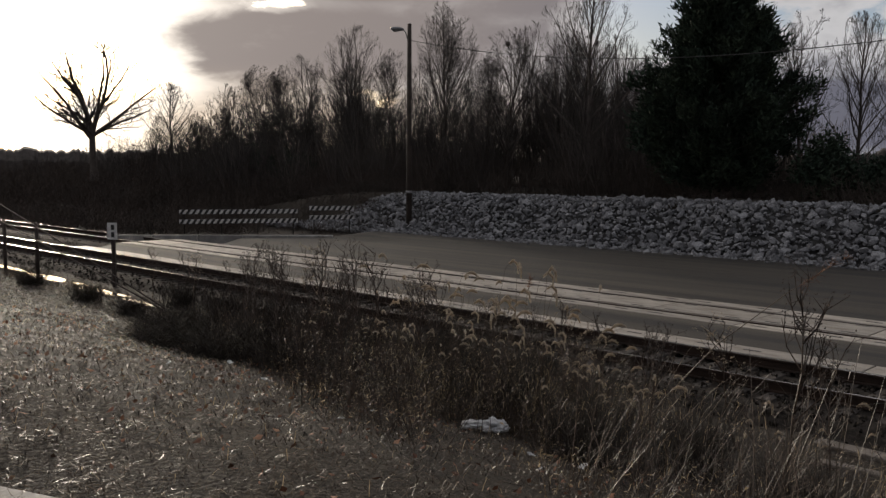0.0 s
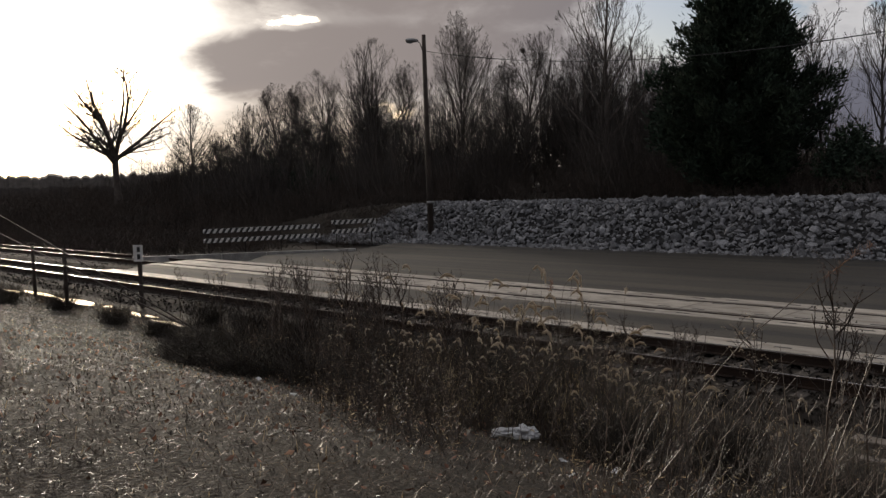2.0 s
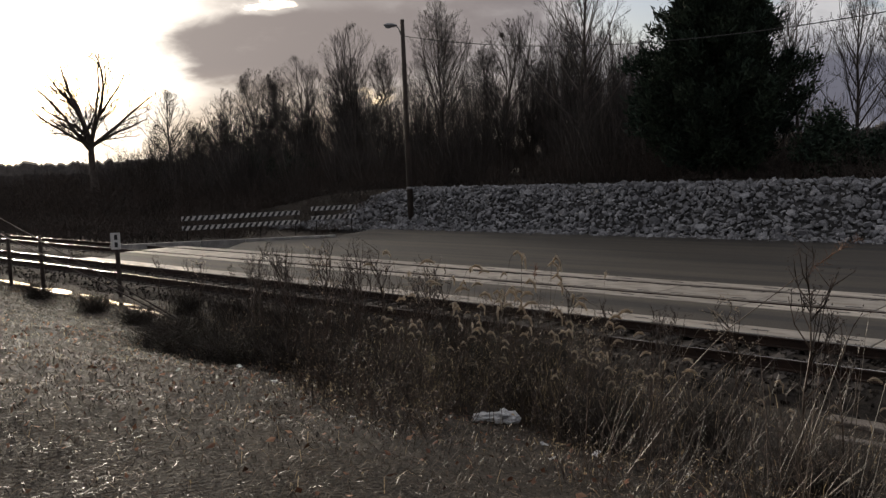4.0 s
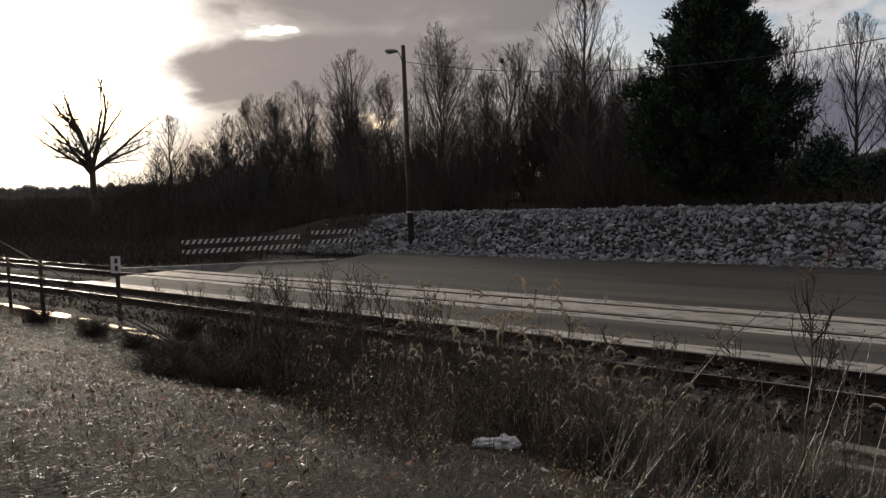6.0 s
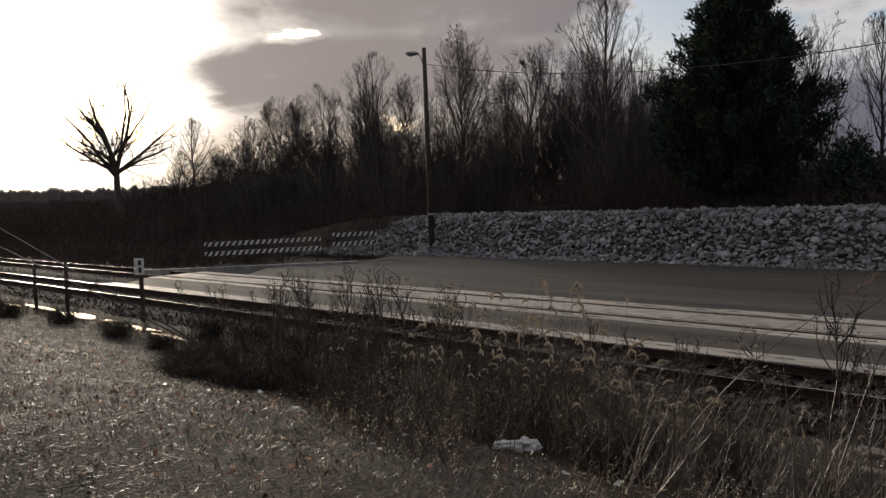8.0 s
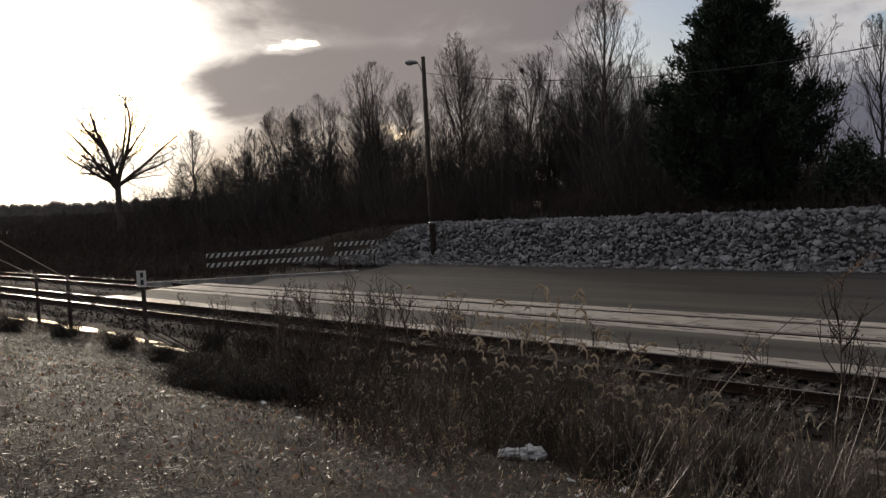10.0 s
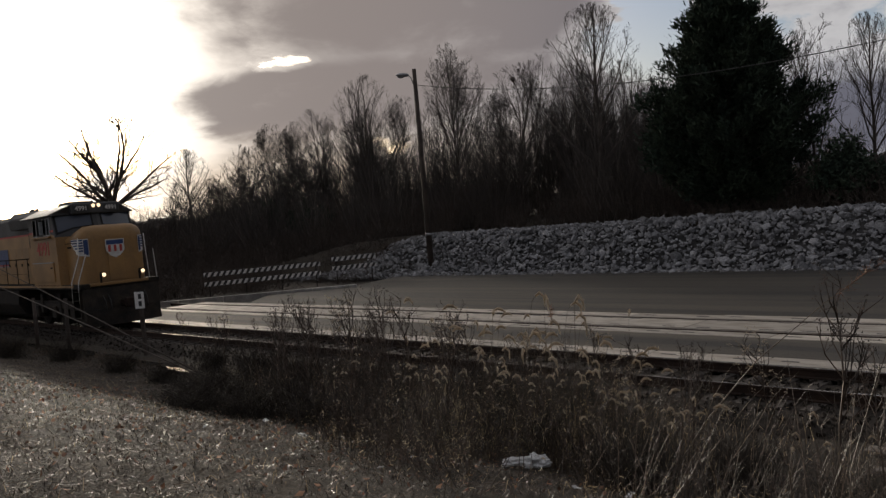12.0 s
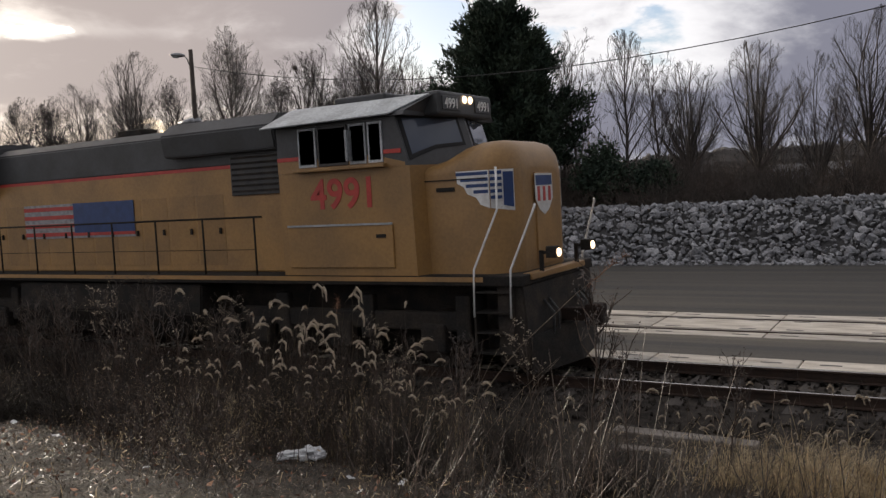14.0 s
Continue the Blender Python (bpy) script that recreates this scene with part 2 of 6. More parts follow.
# ---- mesh helpers ----
def mesh(name, verts, faces, material, smooth=False):
    me = bpy.data.meshes.new(name)
    me.from_pydata([tuple(v) for v in verts], [], faces)
    for mm in (material if isinstance(material, (list, tuple)) else [material]):
        me.materials.append(mm)
    if smooth:
        me.polygons.foreach_set("use_smooth", [True] * len(me.polygons))
    me.update()
    return me


def part(name, me, parent=None, label="", m=None):
    ob = new(name, me)
    if parent:
        ob.parent = parent
    if m is not None:
        ob.matrix_basis = m
    if label:
        ob["label"] = label
    return ob


def thing(name, label, category, m=None, group="", kind="", data=None):
    ob = new(name, data)
    if m is not None:
        ob.matrix_basis = m
    return tagged(ob, label, category, group, kind)


def bm_mesh(name, bm, material, smooth=False):
    me = bpy.data.meshes.new(name)
    bmesh.ops.recalc_face_normals(bm, faces=bm.faces[:])
    bm.to_mesh(me)
    bm.free()
    me.materials.append(material)
    if smooth:
        me.polygons.foreach_set("use_smooth", [True] * len(me.polygons))
    return me


def box(bm, x0, x1, y0, y1, z0, z1, bevel=0.0, m=None):
    v = bmesh.ops.create_cube(bm, size=1.0, matrix=Matrix.LocRotScale(((x0 + x1) / 2, (y0 + y1) / 2, (z0 + z1) / 2), None, (abs(x1 - x0), abs(y1 - y0), abs(z1 - z0))))["verts"]
    if bevel:
        e = list({ed for w in v for ed in w.link_edges})
        v2 = bmesh.ops.bevel(bm, geom=e, offset=bevel, segments=2, affect="EDGES", profile=0.5)["verts"]
        v = list({*[w for w in v if w.is_valid], *v2})
    if m is not None:
        bmesh.ops.transform(bm, matrix=m, verts=v)
    return v


def box_mesh(name, dims, material, bevel=0.0):
    bm = bmesh.new()
    box(bm, *dims, bevel=bevel)
    return bm_mesh(name, bm, material)


def tube(verts, faces, pts, radii, sides=6, cap=True):
    """A tapered tube along pts, added to lists."""
    pts = [Vector(p) for p in pts]
    base = len(verts)
    for i, p in enumerate(pts):
        d = (pts[min(i + 1, len(pts) - 1)] - pts[max(i - 1, 0)]).normalized()
        u = d.orthogonal().normalized() if i == 0 else (u - d * u.dot(d)).normalized()
        w = d.cross(u)
        for k in range(sides):
            a = 2 * math.pi * k / sides
            verts.append(p + (u * math.cos(a) + w * math.sin(a)) * radii[i])
    for i in range(len(pts) - 1):
        for k in range(sides):
            a, b = base + i * sides + k, base + i * sides + (k + 1) % sides
            faces.append((a, b, b + sides, a + sides))
    if cap:
        faces.append(tuple(base + k for k in reversed(range(sides))))
        faces.append(tuple(base + (len(pts) - 1) * sides + k for k in range(sides)))


def tube_mesh(name, runs, material, sides=6, smooth=True):
    v, f = [], []
    for pts, r in runs:
        tube(v, f, pts, r if isinstance(r, (list, tuple)) else [r] * len(pts), sides)
    return mesh(name, v, f, material, smooth)


def smooth(a, b, v):
    u = min(1.0, max(0.0, (v - a) / (b - a)))
    return u * u * (3 - 2 * u)


def lie(x, y):
    """Height of the land before paving: a verge sloping to the ditch, level trackbed, a berm behind the road."""
    z = 1.42 - 1.72 * smooth(1.5, 9.6, y)
    z += 2.35 * smooth(31, 34.5, y) * smooth(-60, -40, x) + (1 - smooth(-60, -40, x)) * 2.6 * smooth(24, 60, y)
    return z + 0.5 * smooth(36, 60, y) - 2.2 * smooth(52, 78, y) * smooth(-34, -20, x)


def land(x, y):
    z = lie(x, y)
    near = smooth(14, 8, y)
    z += near * (0.07 * noise.noise((x * 0.7, y * 0.7, 0)) + 0.035 * noise.noise((x * 2.3, y * 2.3, 5)))
    z += smooth(33, 38, y) * 0.3 * noise.noise((x * 0.15, y * 0.15, 2))
    return z


# ---- ground ----
def build_ground():
    xs = [-3000, -1200, -500, -260, -170, -120] + [-95 + i * 1.25 for i in range(40)] + [-45 + i * 0.5 for i in range(110)] + [10 + i * 2 for i in range(30)] + [75, 100, 160, 300, 700, 3000]
    ys = [-3000, -900, -300, -100, -40, -20, -10] + [-6 + i * 0.4 for i in range(50)] + [14 + i * 0.9 for i in range(18)] + [30.5 + i * 0.7 for i in range(20)] + [46, 50, 55, 60, 70, 85, 110, 160, 300, 900, 3000]
    v = [(x, y, land(x, y)) for y in ys for x in xs]
    n = len(xs)
    f = [(j * n + i, j * n + i + 1, j * n + n + i + 1, j * n + n + i) for j in range(len(ys) - 1) for i in range(n - 1)]
    thing("ground", "dark trampled soil with dead matted grass", "ground", kind="structure", data=mesh("ground", v, f, M_SOIL, True))


build_ground()


def slab(name, outline, z0, z1, material, label, category):
    v = [(x, y, z1) for x, y in outline] + [(x, y, z0) for x, y in outline]
    n = len(outline)
    f = [tuple(range(n)), tuple(reversed(range(n, 2 * n)))] + [(i, i + n, (i + 1) % n + n, (i + 1) % n) for i in range(n)]
    return thing(name, label, category, kind="structure", data=mesh(name, v, f, material))


R1, R2 = 13.35, 18.13        # middles of the two tracks
PAVE = -37.0                 # where the paving begins
slab("road", [(-33.2, 19.62), (60, 19.62), (60, 31.6), (-36, 32.0), (-33.5, 25.6), (-35.5, 22.0)], -0.4, -0.012, M_ASPHALT, "worn brown-grey asphalt road beside the tracks", "road")
slab("road", [(PAVE + 2, 14.86), (60, 14.86), (60, 16.70), (PAVE, 16.70)], -0.4, -0.014, M_ASPHALT, "dusty asphalt strip between the two tracks", "road")


def build_kerb():
    k = thing("kerb", "pale weathered concrete kerb along the side road", "kerb", kind="structure")
    a, b = Vector((-40.5, 17.6, 0)), Vector((-33.2, 25.8, 0))
    n = 5
    d = (b - a) / n
    me = box_mesh("kerb_stone", (0.01, d.length - 0.01, -0.12, 0.12, -0.4, 0.10), M_KERB, 0.015)
    for i in range(n):
        part("kerb_stone", me, k, m=Matrix.Translation(a + d * i) @ pose(0, 0, 0, 0, 0, math.degrees(math.atan2(d.y, d.x))))


build_kerb()


# ---- tracks ----
def build_rail(y):
    prof = [(-0.07, -0.172), (0.07, -0.172), (0.07, -0.160), (0.012, -0.145), (0.012, -0.045), (0.036, -0.035), (0.036, -0.006), (0.028, 0.0), (-0.028, 0.0), (-0.036, -0.006), (-0.036, -0.035), (-0.012, -0.045), (-0.012, -0.145), (-0.07, -0.160)]
    r = thing("rail", "long steel rail, rusty web and polished head", "rail", group="rails of the tracks", kind="structure")
    n = len(prof)
    v = [(x, y + a, b) for x in (-420, 60) for a, b in prof]
    part("web", mesh("web", v, [(i, (i + 1) % n, (i + 1) % n + n, i + n) for i in range(n)], M_RUST), r)
    v = [(x, y + a, b) for x in (-420, 60) for a, b in ((-0.026, -0.002), (-0.018, 0.003), (0.018, 0.003), (0.026, -0.002))]
    part("head", mesh("head", v, [(0, 1, 5, 4), (1, 2, 6, 5), (2, 3, 7, 6)], M_STEEL if y < 15 else M_DULL), r, "polished running surface")


for y in (R1 - 0.753, R1 + 0.753, R2 - 0.753, R2 + 0.753):
    build_rail(y)


def build_sleepers():
    rnd = random.Random(3)
    me = box_mesh("sleeper", (-0.115, 0.115, -1.3, 1.3, -0.36, -0.176), M_TIE, 0.012)
    for yc, x0 in ((R1, -100), (R2, -100)):
        bed = thing("sleepers", "row of dark creosoted wooden sleepers under the rails", "sleepers", kind="structure")
        x = x0
        while x < (6 if yc == R1 else PAVE):
            part("sleeper", me, bed, m=pose(x, yc + rnd.uniform(-0.05, 0.05), rnd.uniform(-0.012, 0.0), 0, 0, rnd.uniform(-1.5, 1.5)))
            x += 0.55 if x > -45 else 0.6


build_sleepers()


def stone_shape(seed, sub=1, rough=0.3):
    """A broken angular stone: the hull of a few scattered points, flatter than wide."""
    rnd = random.Random(seed * 17 + sub)
    bm = bmesh.new()
    sx, sy, sz = rnd.uniform(0.95, 1.4), rnd.uniform(0.7, 1.05), rnd.uniform(0.45, 0.8)
    for _ in range(13 if sub else 9):
        d = Vector((rnd.gauss(0, 1), rnd.gauss(0, 1), rnd.gauss(0, 1))).normalized() * rnd.uniform(0.85, 1.1)
        bm.verts.new((d.x * sx, d.y * sy, d.z * sz))
    bmesh.ops.convex_hull(bm, input=bm.verts[:], use_existing_faces=False)
    bmesh.ops.delete(bm, geom=[v for v in bm.verts if not v.link_faces], context="VERTS")
    return bm


def stone_arrays(seed, sub=1):
    bm = stone_shape(seed, sub)
    bm.verts.ensure_lookup_table()
    r = np.array([v.co[:] for v in bm.verts]), [[v.index for v in f.verts] for f in bm.faces]
    bm.free()
    return r


def heap(name, spots, kinds, material, label, category):
    """Many loose pieces joined into one mesh; spots: place, size, turn."""
    vs, fs, n = [], [], 0
    for i, (p, s, e) in enumerate(spots):
        v, f = kinds[i % len(kinds)]
        r = np.array(Euler(e).to_matrix())
        vs.append((v * s) @ r.T + np.array(p))
        fs += [[k + n for k in q] for q in f]
        n += len(v)
    v = np.concatenate(vs)
    me = bpy.data.meshes.new(name)
    me.from_pydata(v.tolist(), [], fs)
    me.materials.append(material)
    return thing(name, label, category, kind="stuff", data=me)


def build_ballast():
    rnd = random.Random(5)
    kinds = [stone_arrays(k, 0) for k in range(40, 46)]
    bed = []
    for yc, a, b in ((R1, 10.9, 14.2), (R2, 15.4, 20.3)):
        x0, x1 = (-60, 6) if yc == R1 else (-60, PAVE)
        v = [(x, y, -0.195 - (0.18 if j in (0, 3) else 0)) for x in (-420, 60 if yc == R1 else PAVE) for j, y in enumerate((a, a + 0.7, b - 0.4, b if yc != R1 else b + 0.5))]
        thing("trackbed", "dark stony trackbed under the sleepers", "trackbed", kind="structure", data=mesh("trackbed", v, [(0, 1, 5, 4), (1, 2, 6, 5), (2, 3, 7, 6)], M_BALLAST))
        n = 11000 if yc == R1 else 700
        for _ in range(n):
            x = x1 - (x1 - x0) * rnd.random() ** (1.9 if yc == R1 else 1)
            y = rnd.uniform(a - 0.9 if yc == R1 else a, b - 0.1)
            s = rnd.uniform(0.024, 0.055)
            z = -0.195 + rnd.uniform(-0.015, 0.03) if a + 0.7 < y < b else -0.195 - 0.18 * smooth(a + 0.7, a - 0.2, y)
            bed.append(((x, y, z), s, (rnd.uniform(0, 6), rnd.uniform(0, 6), rnd.uniform(0, 6))))
    heap("ballast", bed, kinds, M_BALLAST, "loose dark crushed-stone ballast", "ballast")


build_ballast()


def build_crossing():
    rnd = random.Random(8)
    bands = ((14.17, 14.80, "panel"), (16.72, 17.24, "panel"), (17.53, 18.73, "panel"), (19.02, 19.58, "panel"))
    for y0, y1, nm in bands:
        deck = thing("crossing_deck", "row of pale worn concrete crossing panels", "crossing deck", kind="structure")
        L = 2.42
        me = bmesh.new()
        box(me, 0.012, L - 0.012, 0, y1 - y0, -0.22, 0.0, bevel=0.014)
        me = bm_mesh("panel", me, M_CONCRETE)
        hole = box_mesh("lifting_slot", (-0.16, 0.16, -0.03, 0.03, -0.004, 0.004), M_BLACK)
        x = PAVE + 1.0 if y0 < 15 else PAVE
        while x < 14:
            z = rnd.uniform(-0.006, 0.004)
            p = part("panel", me, deck, m=pose(x, y0, z, rnd.uniform(-0.25, 0.25), rnd.uniform(-0.1, 0.1), 0))
            if x > -24:
                ys = (0.12, y1 - y0 - 0.12) if y1 - y0 > 1 else ((y1 - y0) * 0.5,)
                for yy in ys:
                    for xx in (0.45, L - 0.45):
                        part("lifting_slot", hole, p, "dark lifting slot", pose(xx, yy, 0.001))
            x += L


build_crossing()


# ---- riprap bank ----
def build_bank():
    rnd = random.Random(11)
    def surface(x, y):
        top = 2.02 * smooth(-47, -36, x)
        return -0.05 + (top + 0.05) * smooth(30.6, 34.0, y + 0.5 * noise.noise((x * 0.3, 0, 9))) + 0.07 * noise.noise((x * 0.9, y * 0.9, 4))
    kinds = [stone_arrays(k, 1) for k in range(14)]
    me = [bm_mesh("stone", stone_shape(k, 1), M_ROCK) for k in range(14)]
    bank = thing("rock_bank", "long bank of loose pale grey riprap stones", "rock bank", kind="structure")
    xs, ys = [-47 + i * 0.5 for i in range(128)], [30.4 + j * 0.3 for j in range(17)]
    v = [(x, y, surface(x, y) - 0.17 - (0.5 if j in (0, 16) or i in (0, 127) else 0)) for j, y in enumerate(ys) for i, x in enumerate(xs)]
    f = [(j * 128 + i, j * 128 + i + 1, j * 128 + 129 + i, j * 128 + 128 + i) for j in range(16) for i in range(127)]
    # closed sheet beneath the stones, dark so that their gaps read as shaded
    part("rubble_core", mesh("rubble_core", v, f, M_GAPS), bank, "dark grey sheet under the stones, toned as shade in the gaps")
    near, rest = 0, []
    y, row = 30.45, 0
    while y < 34.9:
        x = -46 + (row % 2) * 0.09
        while x < 15.5:
            px, py = x + rnd.uniform(-0.09, 0.09), y + rnd.uniform(-0.08, 0.08)
            s = min(0.26, 0.094 * math.exp(rnd.gauss(0.0, 0.40)))
            z = surface(px, py) + rnd.uniform(-0.09, 0.07)
            # the flat sides lie roughly along the slope
            e = (Matrix.Rotation(rnd.gauss(0.4, 0.5), 3, "X") @ Matrix.Rotation(rnd.gauss(0, 0.45), 3, "Y") @ Matrix.Rotation(rnd.uniform(0, 6.3), 3, "Z")).to_euler()
            if -13 < x < 1 and 30.9 < y < 32.9 and near < 300 and rnd.random() < 0.28:
                near += 1
                part("stone", me[rnd.randrange(14)], bank, m=Matrix.LocRotScale((px, py, z), e, (s, s, s)))
            else:
                rest.append(((px, py, z), s, tuple(e)))
            x += 0.165
        y += 0.15
        row += 1
    # stones that have rolled to the foot
    for _ in range(160):
        x = rnd.uniform(-36, 14)
        rest.append(((x, 30.5 - abs(rnd.gauss(0, 0.25)), 0.02), rnd.uniform(0.04, 0.1), (rnd.uniform(0, 6), rnd.uniform(0, 6), rnd.uniform(0, 6))))
    heap("rock_pile", rest, kinds, M_ROCKS, "loose pale grey limestone riprap heaped on a bank", "stones")


build_bank()


# ---- bare trees ----
def bare_tree(seed, height, width, trunk_r, fork=0.3, leaders=7, tilt=(0.12, 0.75), through_trunk=False, bend=0.07, sides=(9, 7, 4), twig=1.0, lift=0.055, full=False):
    """Meshes of a leafless tree that fills an oval crown: a trunk, leaders or side limbs that curve upward, branches and fine twigs."""
    rnd = random.Random(seed)
    tv, tf, wv, wf = [], [], [], []
    zc, rz = height * (1 + fork * 0.75) / 2, height * (1 - fork * 0.75) / 2
    rim = [1 + 0.16 * noise.noise((math.cos(k) * 1.6 + seed, math.sin(k) * 1.6, k)) for k in (i * 0.7 for i in range(9))]

    def inside(p):
        a = math.atan2(p.y, p.x)
        r = width / 2 * rim[int((a + 3.1416) * 1.42) % 9]
        if full:
            return (p.x * p.x + p.y * p.y) / (r * r) + ((p.z - height * 0.58) / (height * 0.43)) ** 4 < 1.0
        return (p.x * p.x + p.y * p.y) / (r * r) + ((p.z - zc) / rz) ** 2 < 1.0 or p.z < height * fork

    def run(p, d, length, n, lift, jit):
        pts, q, dd = [p.copy()], p.copy(), d.copy()
        for i in range(n):
            dd = dd + Vector((rnd.gauss(0, jit), rnd.gauss(0, jit), rnd.gauss(0, jit * 0.6) + lift))
            dd.normalize()
            q = q + dd * (length / n)
            if i > 0 and not inside(q):
                break
            pts.append(q.copy())
        return pts

    def off(ax, ang):
        side = ax.orthogonal().normalized()
        side.rotate(Matrix.Rotation(rnd.uniform(0, 6.283), 3, ax))
        return (ax * math.cos(ang) + side * math.sin(ang)).normalized()

    def branch(pts, r0, length, level):
        n = len(pts) - 1
        k = sides[level - 1]
        lo = 0.12 if level == 1 else 0.2
        for i in range(k):
            u = lo + (0.98 - lo) * (i + rnd.random()) / k
            a = min(int(u * n), n - 1)
            at = pts[a].lerp(pts[a + 1], u * n - a)
            ax = (pts[a + 1] - pts[a]).normalized()
            ll = length * rnd.uniform(0.28, 0.5) * (1.15 - 0.5 * u)
            rr = max(0.0045 * twig, r0 * (1 - 0.75 * u) * rnd.uniform(0.4, 0.6))
            b = run(at, (off(ax, rnd.uniform(0.45, 0.85)) + Vector((0, 0, 0.12))).normalized(), ll, (5, 3, 2)[level - 1], lift + 0.015, bend * 1.3)
            m = len(b) - 1
            if m < 1:
                continue
            rad = [rr * (1 - 0.7 * j / m) for j in range(m + 1)]
            tube(wv, wf, b, rad, 3, cap=False)
            if level < 3:
                branch(b, rr, ll, level + 1)

    top = height * (0.97 if through_trunk else fork)
    trunk = run(Vector((0, 0, -0.3)), Vector((rnd.gauss(0, 0.02), rnd.gauss(0, 0.02), 1)), top + 0.3, 8 if through_trunk else 4, 0.05, 0.035)
    n = len(trunk) - 1
    tube(tv, tf, trunk, [trunk_r * (1 + 0.35 * max(0, 1 - j * 1.2)) * (1 - (0.9 if through_trunk else 0.25) * j / n) for j in range(n + 1)], 8, cap=False)
    for i in range(leaders):
        u = (i + rnd.uniform(0.2, 0.8)) / leaders
        if through_trunk:
            s = (fork + (0.96 - fork) * u) * n
            a = min(int(s), n - 1)
            at = trunk[a].lerp(trunk[a + 1], s - a)
            r = trunk_r * (1 - 0.9 * s / n) * rnd.uniform(0.4, 0.55)
            ang = tilt[1] + (tilt[0] - tilt[1]) * u
            length = (height - at.z) * 0.5 + width * 0.32
        else:
            at = trunk[-1].lerp(trunk[-2], rnd.random() * 0.9)
            r = trunk_r * rnd.uniform(0.34, 0.52)
            ang = tilt[0] + (tilt[1] - tilt[0]) * u
            length = height * 1.05
        g = i * 2.399 + rnd.uniform(-0.35, 0.35)
        d = Vector((math.cos(g) * math.sin(ang), math.sin(g) * math.sin(ang), math.cos(ang)))
        pts = run(at, d, length, 9, lift, bend)
        m = len(pts) - 1
        if m < 2:
            continue
        tube(tv, tf, pts, [r * (1 - 0.85 * j / m) + 0.006 * twig for j in range(m + 1)], 5, cap=False)
        branch(pts, r, sum((pts[j + 1] - pts[j]).length for j in range(m)), 1)
    # bring the crown to its stated height and width, leaving the foot of the trunk as it is
    w = np.array([tuple(p) for p in wv])
    kz = height / np.percentile(w[:, 2], 99.7)
    kr = width / 2 / np.percentile(np.hypot(w[:, 0], w[:, 1]), 96)

    def fit(p):
        k = 1 + (kr - 1) * smooth(0, height * fork + 0.01, p.z)
        return p.x * k, p.y * k, p.z * kz
    tv, wv = [fit(p) for p in tv], [fit(p) for p in wv]
    return mesh("trunk", tv, tf, M_BARK, True), mesh("branchwork", wv, wf, M_TWIG)


